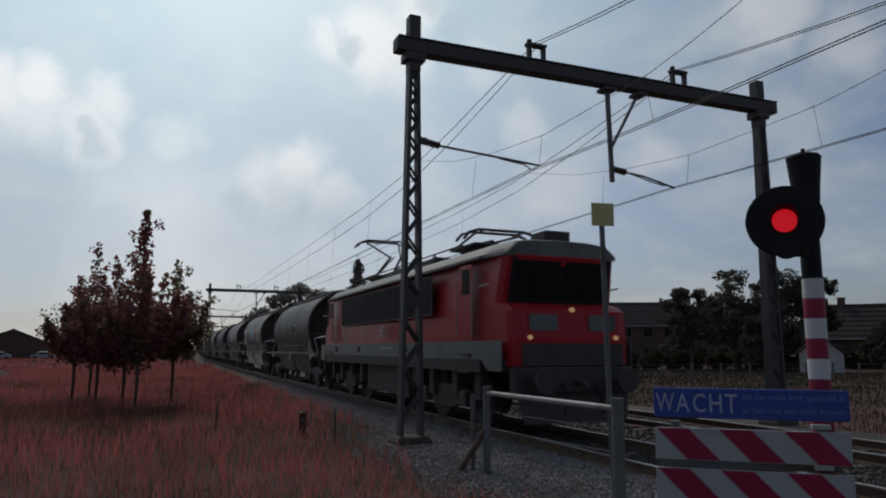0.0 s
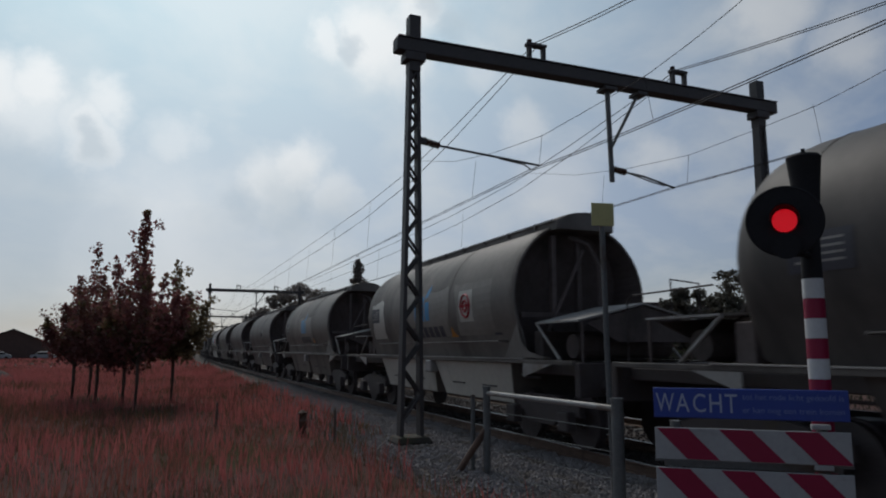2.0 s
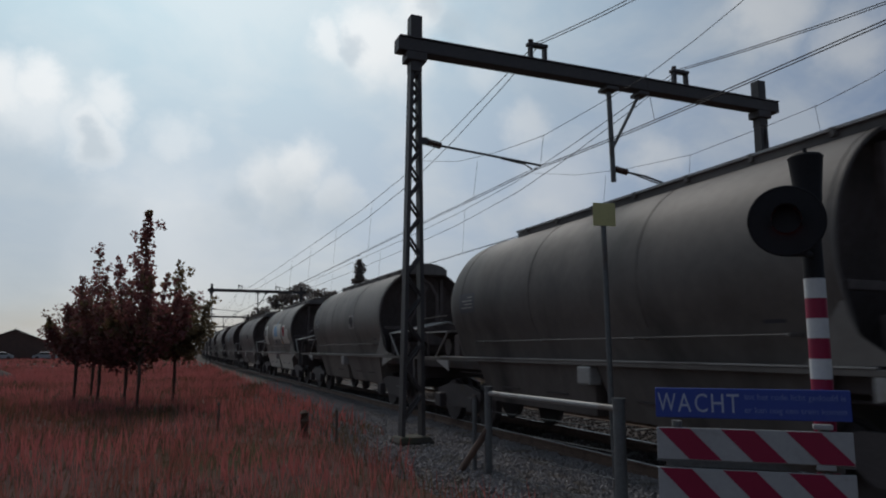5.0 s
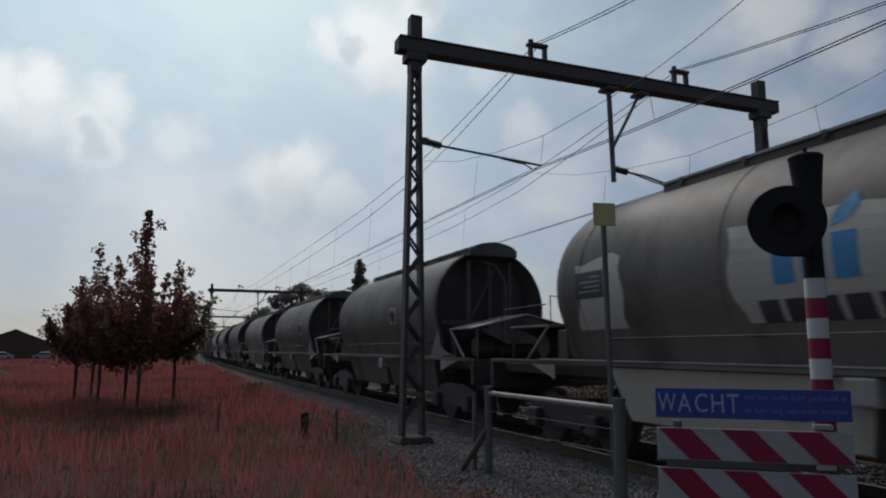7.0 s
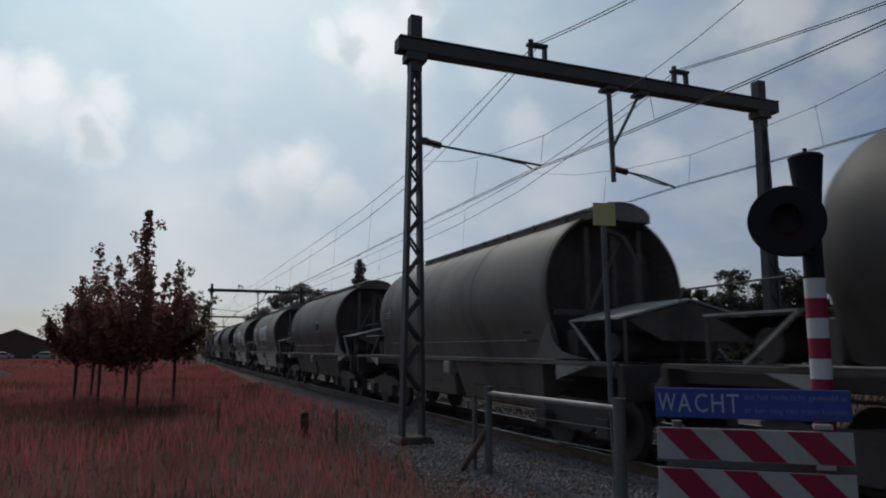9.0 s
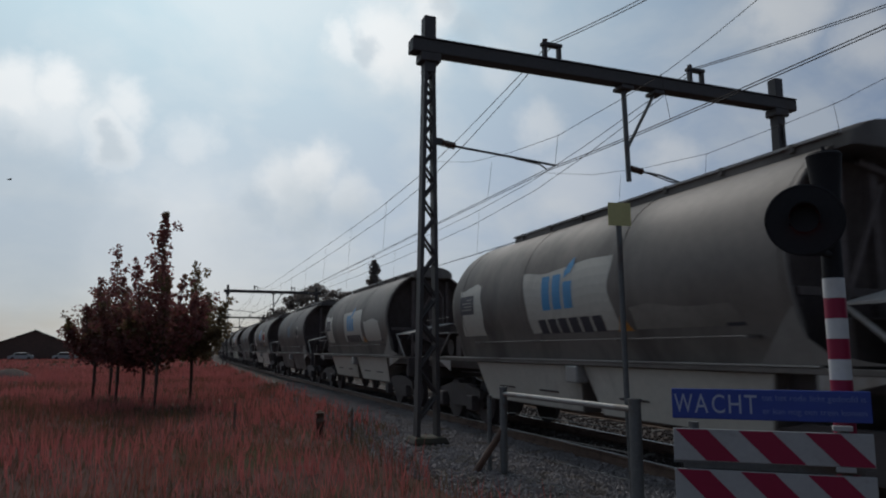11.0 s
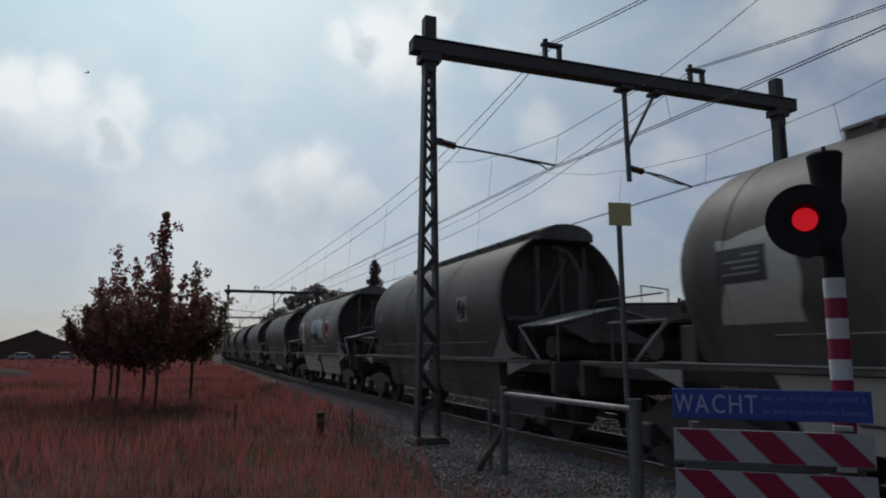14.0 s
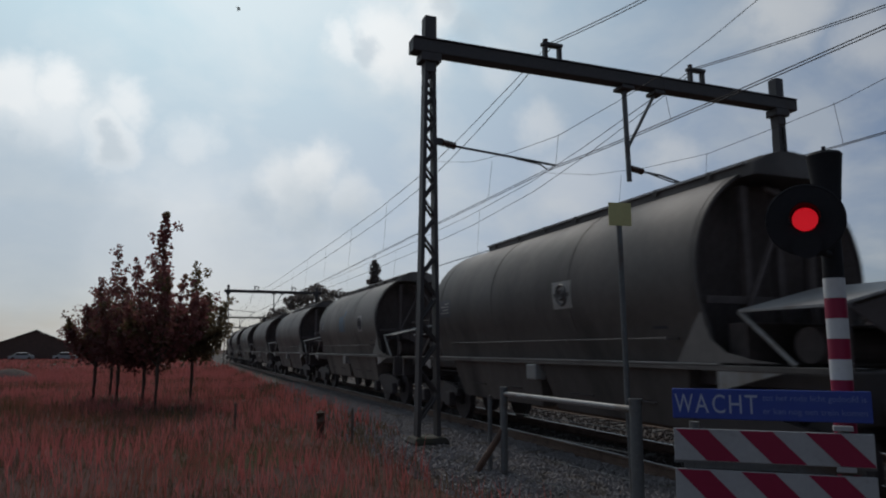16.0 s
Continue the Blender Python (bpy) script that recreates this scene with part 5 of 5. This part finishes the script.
def big_tree(x, y, h, w, seed, label, mat=None, name="tree", size=0.30, conifer=False):
    rng = random.Random(seed)
    t = thing(name, pose(x, y, -0.4), label, "tree", "trees behind the line")
    wood, leaf = bmesh.new(), bmesh.new()
    tube(wood, [(0, 0, 0), (0.1, 0, h * 0.35), (0.05, 0.1, h * 0.9)], h * 0.022, 8, 0.03)
    if conifer:
        for k in range(170):
            f = rng.random() ** 0.8
            z = h * (0.12 + 0.84 * f)
            r = (w * (1.02 - f) + 0.15) * rng.uniform(0.5, 1.1)
            a = rng.uniform(0, 2 * math.pi)
            e = Vector((r * math.cos(a), r * math.sin(a), z - 0.15 * r))
            tube(wood, [(0.05, 0, z), e], 0.025, 4, 0.01)
            for q in (0.4, 0.7, 1.0):
                leaf_cloud(leaf, rng, Vector((0, 0, z)).lerp(e, q), 0.32, 6, size * 0.42, 0.8)
        leaf_cloud(leaf, rng, (0.05, 0.1, h * 0.97), 0.3, 16, size * 0.35, 1.8)
    else:
        for k in range(26):
            a = rng.uniform(0, 2 * math.pi)
            z = h * (0.20 + 0.74 * rng.random() ** 0.85)
            f = (z / h - 0.20) / 0.76
            rr = w * rng.uniform(0.35, 1.0) * math.sqrt(max(0.04, 1 - (1.75 * f - 0.75) ** 2 if f > 0.43 else 1))
            e = Vector((rr * math.cos(a), rr * math.sin(a), z))
            b = Vector((0.08, 0, max(h * 0.18, z - h * 0.3)))
            tube(wood, [b, b.lerp(e, 0.5) + Vector((0, 0, 0.2)), e], h * 0.007, 5, 0.02)
            for q in range(4):
                c = e + Vector((rng.gauss(0, 1), rng.gauss(0, 1), rng.gauss(0, 0.8))) * w * 0.14
                leaf_cloud(leaf, rng, c, w * rng.uniform(0.12, 0.24), 44, size * 0.62, 0.85)
        leaf_cloud(leaf, rng, (0, 0, h * 0.55), w * 0.75, 420, size * 0.9, 1.15)
    part("trunk", wood, BARK, t)
    part("crown", leaf, mat or FAR_LEAF, t)["kind"] = "stuff"


rng0 = random.Random(5)
# beyond the tracks, among the houses
for x, y, h, w in ((45.0, 40, 10.6, 2.8), (39.6, 40, 8.2, 2.4), (48.0, 37, 10.2, 3.1), (51.0, 36, 9.6, 2.6), (43.5, 35, 5.0, 2.4), (46.5, 34, 4.4, 2.2)):
    big_tree(x, y, h, w, int(x * 7), "dark leafy tree behind the railway")
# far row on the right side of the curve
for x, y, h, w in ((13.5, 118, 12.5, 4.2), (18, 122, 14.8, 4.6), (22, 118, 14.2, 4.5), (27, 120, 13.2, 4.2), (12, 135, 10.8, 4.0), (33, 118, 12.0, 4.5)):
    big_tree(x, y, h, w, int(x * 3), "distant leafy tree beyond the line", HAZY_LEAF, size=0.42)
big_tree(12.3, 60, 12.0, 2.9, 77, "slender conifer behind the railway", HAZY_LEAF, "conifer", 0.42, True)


def hedge(name, x0, x1, y0, y1, h, depth, seed, label, size=0.22, per=26):
    rng = random.Random(seed)
    t = thing(name, pose(x0, y0, -0.4), label, "hedge", "hedges")
    bm, wood = bmesh.new(), bmesh.new()
    n = int(max(abs(x1 - x0), abs(y1 - y0)) / 1.0) + 1
    for k in range(n + 1):
        f = k / n
        x, y = (x1 - x0) * f, (y1 - y0) * f
        hh = h * rng.uniform(0.75, 1.15)
        tube(wood, [(x, y, 0), (x + 0.1, y, hh * 0.7)], 0.05, 5, 0.02)
        for q in range(3):
            leaf_cloud(bm, rng, (x + rng.uniform(-.5, .5), y + rng.uniform(-depth, depth), hh * (0.25 + 0.28 * q)), h * 0.34, per, size, 0.9)
    part("stems", wood, BARK, t)
    part("foliage", bm, HEDGE, t)["kind"] = "stuff"


hedge("garden_hedge", 26, 60, 46, 40, 1.9, 1.0, 21, "dark overgrown garden hedge behind the railway", 0.3, 40)
hedge("garden_hedge", 56, 80, 42, 30, 2.3, 1.0, 22, "dark overgrown garden hedge behind the railway", 0.3, 40)
hedge("field_hedge", -75, -22, 150, 165, 2.6, 1.4, 23, "low dark hedge along the far field", 0.4, 26)
hedge("field_hedge", -22, 0, 170, 178, 3.0, 1.4, 24, "low dark hedge along the far field", 0.4, 26)


# ---- houses ----
def house(x, y, wid, dep, eave, ridge, turn, label, wall=BRICK, chimney=True, storeys=2, gable_mat=None):
    h = thing("house", pose(x, y, -0.4, 0, 0, turn), label, "house", "houses near the line")
    bm = bmesh.new()
    slab(bm, [(-wid / 2, -dep / 2, 0), (-wid / 2, dep / 2, 0), (-wid / 2, dep / 2, eave), (-wid / 2, 0, ridge), (-wid / 2, -dep / 2, eave)], (wid, 0, 0))
    body = part("wall", bm, wall, h)
    for sgn in (-1, 1):
        bm = slab(bmesh.new(), [(-wid / 2 - 0.3, sgn * (dep / 2 + 0.35), eave - 0.22), (wid / 2 + 0.3, sgn * (dep / 2 + 0.35), eave - 0.22), (wid / 2 + 0.3, 0, ridge + 0.05), (-wid / 2 - 0.3, 0, ridge + 0.05)], (0, 0, 0.16))
        rf = part("roof", bm, TILE, h)
        for k in range(7):
            f = (k + 0.5) / 7
            yy, zz = sgn * (dep / 2 + 0.35) * (1 - f), eave - 0.22 + (ridge - eave + 0.27) * f + 0.165
            part("tile_course", boxed(-wid / 2 - 0.3, wid / 2 + 0.3, yy - 0.05, yy + 0.05, zz, zz + 0.035), TILE, rf)
        part("gutter", tubed([(-wid / 2 - 0.3, sgn * (dep / 2 + 0.4), eave - 0.2), (wid / 2 + 0.3, sgn * (dep / 2 + 0.4), eave - 0.2)], 0.07, 6), SIGN_WHITE, rf, "white gutter")
    part("ridge_cap", tubed([(-wid / 2 - 0.3, 0, ridge + 0.2), (wid / 2 + 0.3, 0, ridge + 0.2)], 0.12, 8), TILE, h)
    if chimney:
        c = part("chimney", boxed(-wid * 0.28 - 0.4, -wid * 0.28 + 0.4, -0.35, 0.35, ridge - 0.5, ridge + 1.0), BRICK, h)
        part("chimney_cap", boxed(-wid * 0.28 - 0.47, -wid * 0.28 + 0.47, -0.42, 0.42, ridge + 1.0, ridge + 1.1), CONCRETE, c)
    n = max(2, int(wid / 2.6))
    for st in range(storeys):
        zc = 1.6 + 2.7 * st
        if zc + 0.7 > eave:
            continue
        for k in range(n):
            xx = -wid / 2 + wid * (k + 0.5) / n
            wn_ = part("window", boxed(xx - 0.65, xx + 0.65, -dep / 2 - 0.05, -dep / 2 + 0.02, zc - 0.65, zc + 0.65), CONCRETE, h)
            part("pane", boxed(xx - 0.56, xx - 0.04, -dep / 2 - 0.056, -dep / 2 - 0.051, zc - 0.56, zc + 0.56), GLASS_DARK, wn_)
            part("pane", boxed(xx + 0.04, xx + 0.56, -dep / 2 - 0.056, -dep / 2 - 0.051, zc - 0.56, zc + 0.56), GLASS_DARK, wn_)
            part("window_sill", boxed(xx - 0.75, xx + 0.75, -dep / 2 - 0.14, -dep / 2 - 0.02, zc - 0.75, zc - 0.66), CONCRETE, wn_)
    if gable_mat:
        bm = slab(bmesh.new(), [(-wid / 2 - 0.012, -dep / 2, 0), (-wid / 2 - 0.012, dep / 2, 0), (-wid / 2 - 0.012, dep / 2, eave), (-wid / 2 - 0.012, 0, ridge), (-wid / 2 - 0.012, -dep / 2, eave)], (-0.02, 0, 0))
        part("gable", bm, gable_mat, h, "off-white gable")
    return h


house(54, 70, 14, 8, 5.4, 8.4, -28, "brown brick terraced house with a dark tiled roof")
house(66, 63, 11, 8, 5.2, 7.8, -28, "brown brick house with a dark tiled roof")
house(67, 42, 9.5, 8, 3.4, 6.9, -53, "brick house with a steep dark roof and chimney", storeys=1)
house(46.4, 32, 4, 3.4, 1.7, 3.2, 50, "low shed with an off-white gable", BRICK, False, 0, PLASTER)
big_tree(58.5, 33, 5.2, 2.2, 409, "low dark bush in front of a house")
big_tree(55.5, 32, 4.2, 1.9, 391, "low dark bush in front of a house")
house(-34, 150, 16, 15, 2.6, 5.5, 96, "low brown barn with a shallow roof", BRICK, False, 1, None)
house(-50, 155, 14, 14, 2.8, 5.2, 96, "low brown barn with a shallow roof", BRICK, False, 1, None)


def parked_car(x, y, turn, label):
    c = thing("parked_car", pose(x, y, -0.4, 0, 0, turn), label, "car", "parked cars")
    side = [(-2.1, 0.3), (-2.1, 0.75), (-1.4, 0.9), (-0.8, 1.42), (0.7, 1.45), (1.5, 0.95), (2.1, 0.85), (2.1, 0.3)]
    part("body", loft(bmesh.new(), [[(x_, yy, z * k) for x_, z in side] for yy, k in ((-0.85, 0.95), (-0.7, 1.0), (0.7, 1.0), (0.85, 0.95))]), SIGN_WHITE, c)
    part("windows", boxed(-0.9, 1.1, -0.86, -0.835, 0.95, 1.28), GLASS_DARK, c)
    for xx in (-1.3, 1.3):
        for yy in (-0.8, 0.8):
            part("wheel", tubed([(xx, yy - 0.1, 0.3), (xx, yy + 0.1, 0.3)], 0.3, 14), BLACK, c)


parked_car(-27.5, 140, 5, "small white car parked by the barns")
parked_car(-34.5, 138, 8, "white car parked by the barns")

# pale sand heap in the field
bm = bmesh.new()
rows = []
for i in range(9):
    r = 1.5 * (1 - i / 8)
    rows.append([((r * 1.3 + 0.12 * noise.noise((k * 0.9, i, 2))) * math.cos(2 * math.pi * k / 22), (r + 0.12 * noise.noise((k * 0.9, i, 7))) * math.sin(2 * math.pi * k / 22), 0.75 * math.sin(math.pi / 2 * i / 8)) for k in range(22)])
loft(bm, rows, cap=False)
SAND = material("pale_sand", (0.13, 0.10, 0.09), 0.95, 0, 0.25, 4, (0.16, 0.13, 0.11), 0.3, 0.02, gloss=0.03)
tagged(part("sand_mound", bm, SAND, m=pose(-17.6, 41, -0.42), smooth=True), "low pale heap of sand in the field", "sand heap")

# paddock fence beyond the tracks
fence = thing("paddock_fence", pose(0, 0, 0), "low wooden post and wire paddock fence", "fence")
for k in range(26):
    x, y = 14 + 1.9 * k, 21 - 0.32 * k
    p = part("post", tubed([(x, y, -0.45), (x + 0.03, y, 0.85)], 0.06, 7), WOOD, fence)
for z in (0.25, 0.5, 0.75):
    part("strand", tubed([(14, 21, z), (14 + 1.9 * 25, 21 - 0.32 * 25, z)], 0.012, 5), STEEL_GREY, fence)

# ---- a bird over the field ----
def bird():
    b = thing("bird", pose(-60, 120, 10), "small dark bird flying over the field", "bird")
    body = bmesh.new()
    loft(body, [[(r * math.cos(q), y, r * math.sin(q)) for q in [2 * math.pi * k / 8 for k in range(8)]] for y, r in ((-0.16, 0.012), (-0.09, 0.04), (0.02, 0.052), (0.10, 0.036), (0.15, 0.03), (0.18, 0.008))])
    part("body", body, BLACK, b, smooth=True)
    part("tail", slab(bmesh.new(), [(-0.015, -0.14, 0), (0.015, -0.14, 0), (0.05, -0.26, 0), (-0.05, -0.26, 0)], (0, 0, 0.006)), BLACK, b)
    w = []
    for sgn in (-1, 1):
        w.append(part("wing", slab(bmesh.new(), [(0, 0.07, 0), (sgn * 0.16, 0.10, 0.01), (sgn * 0.34, -0.02, 0), (sgn * 0.15, -0.05, 0), (0, -0.06, 0)], (0, 0, 0.008)), BLACK, b))
    return b, w


crow, wings = bird()

# ---- grass ----
def grass(name, count, xs, ys, seed, hmin, hmax, wid, mat, label, keep=lambda x, y: True):
    rng = random.Random(seed)
    verts, faces = [], []
    while count > 0:
        x = rng.uniform(*xs)
        y = ys[0] + (ys[1] - ys[0]) * rng.random() ** 1.4
        if not keep(x, y):
            continue
        clump = 0.5 + 0.9 * noise.noise((x * 0.35, y * 0.35, seed))
        if rng.random() > 0.35 + clump:
            continue
        count -= 1
        h = rng.uniform(hmin, hmax) * (0.7 + 0.6 * max(0, clump))
        a, lean = rng.uniform(0, math.pi), rng.uniform(0.05, 0.45) * h
        w = wid * rng.uniform(0.6, 1.4) * (1 + max(0, y + 4) * 0.05)
        cx, cy, la = math.cos(a) * w, math.sin(a) * w, rng.uniform(0, 2 * math.pi)
        x += line(y)[0]
        z = max(-0.42, -0.18 - 0.3 * max(0.0, line(y)[0] - 3.1 - x)) if x < 0 else -0.42
        i = len(verts)
        dx, dy = math.cos(la) * lean, math.sin(la) * lean
        verts += [(x - cx, y - cy, z), (x + cx, y + cy, z), (x + dx * 0.4 + cx * 0.8, y + dy * 0.4 + cy * 0.8, z + h * 0.6), (x + dx * 0.4 - cx * 0.8, y + dy * 0.4 - cy * 0.8, z + h * 0.6), (x + dx, y + dy, z + h)]
        faces += [(i, i + 1, i + 2, i + 3), (i + 3, i + 2, i + 4)]
    me = bpy.data.meshes.new(name)
    me.from_pydata(verts, [], faces)
    me.materials.append(mat)
    tagged(new(name, me), label, "grass", kind="stuff")


near_side = lambda x, y: (x < (-2.85 if y > 1.0 else -3.5) - 0.25 * noise.noise((y * 0.5, 3, 1))) and ((x + 7.34) ** 2 + (y + 13) ** 2 > 9)
VERGE = material("dull_verge_grass", (0.05, 0.048, 0.03), 0.85, 0, 0.4, 0.6, (0.06, 0.045, 0.03), 0.4, through_light=0.2)
GREEN = material("short_green_grass", (0.12, 0.085, 0.05), 0.8, 0, 0.45, 0.6, (0.10, 0.055, 0.035), 0.45, through_light=0.4)
grass("tall_dry_grass", 42000, (-24, -2.8), (-8, 60), 31, 0.22, 0.55, 0.007, GRASS, "tall dry grass beside the track, tinted lens-flare red", near_side)
grass("green_grass", 26000, (-14, -2.6), (-9, 25), 32, 0.10, 0.26, 0.007, GREEN, "short green grass beside the ballast", near_side)
far_side = lambda x, y: y > 45 and x < -3
grass("field_grass", 16000, (-75, -3), (45, 175), 34, 0.15, 0.4, 0.02, GRASS, "dry field grass in the distance, tinted lens-flare red", far_side)
grass("verge_grass", 42000, (6.9, 48), (-6, 44), 33, 0.08, 0.26, 0.014, VERGE, "rough green grass beyond the tracks")

# ---- loose ballast stones ----
def stones(name, count, xs, ys, seed, label, mat=None):
    rng = random.Random(seed)
    verts, faces = [], []
    base = [(1, 0, 0), (-1, 0, 0), (0, 1, 0), (0, -1, 0), (0, 0, 1), (0, 0, -1)]
    tri = [(0, 2, 4), (2, 1, 4), (1, 3, 4), (3, 0, 4), (2, 0, 5), (1, 2, 5), (3, 1, 5), (0, 3, 5)]
    bed = lambda x: -0.18 if x > -3.1 else -0.17 - 0.325 * (-3.1 - x)
    for _ in range(count):
        x = rng.uniform(*xs)
        y = ys[0] + (ys[1] - ys[0]) * rng.random() ** 1.3
        r = rng.uniform(0.018, 0.042)
        rot = Euler((rng.uniform(0, 6), rng.uniform(0, 6), rng.uniform(0, 6))).to_matrix()
        c = Vector((x + line(y)[0], y, bed(x) + r * 0.35))
        i = len(verts)
        verts += [tuple(c + rot @ (Vector(b) * r * rng.uniform(0.7, 1.25))) for b in base]
        faces += [tuple(i + k for k in f) for f in tri]
    me = bpy.data.meshes.new(name)
    me.from_pydata(verts, [], faces)
    me.materials.append(mat or STONE)
    tagged(new(name, me), label, "ballast stones", kind="stuff")


stones("ballast_stones", 34000, (-3.75, -0.85), (-8, 26), 41, "loose grey ballast stones on the track shoulder")
stones("ballast_stones", 14000, (-0.65, 6.0), (-8, 18), 42, "brown ballast stones between the rails, darkened for the train's shade", SHADED_STONE)


# ---- what moves ----
def motions():
    times = [0.5 * k for k in range(33)]
    for k, w in enumerate(wagons, 1):
        walk(w, [(t, on_line(k * PITCH - train_s(t))) for t in times])
    walk(engine, [(t, on_line(LOCO_C - train_s(t))) for t in times])
    way = [(0, -90, 190, 8), (6, -52, 120, 9), (9.5, -30, 70, 11.5), (11.4, -18.05, 44.42, 15.3), (12.6, -16.28, 43.87, 18.5), (13.4, -15.77, 43.4, 20.25), (14.2, -14.12, 42.69, 22.88), (15.0, -10.54, 41.73, 25.98), (15.8, -5.65, 40.97, 27.78), (16.0, -4.24, 40.7, 28.19)]
    walk(crow, [(t, pose(x, y, z, 15, 0, -60)) for t, x, y, z in way])
    for sgn, w in zip((-1, 1), wings):
        walk(w, [(0.15 * k, pose(0, 0, 0, 0, sgn * (-32 if k % 2 else 22), 0)) for k in range(107)])
    # the added disc slides over the lens and off again, standing for the blinking
    shut, clear = pose(0, 0, 0), pose(0, 0, -0.148)
    dark = [0.3, 0.99, 1.65, 2.3, 2.97, 3.66, 4.3, 4.94, 5.6, 6.25, 6.93, 7.59, 8.27, 8.95, 9.61, 10.27, 10.93, 11.59, 12.27, 12.93, 13.55, 14.2, 14.82, 15.5]
    rows = [(0, clear)]
    for t in dark:
        for dt, m in ((-0.19, clear), (-0.155, clear), (-0.135, shut), (-0.11, shut), (0.11, shut), (0.135, shut), (0.155, clear), (0.19, clear)):
            rows.append((t + dt, m))
    rows.append((16.0, clear))
    walk(flasher, rows)


motions()
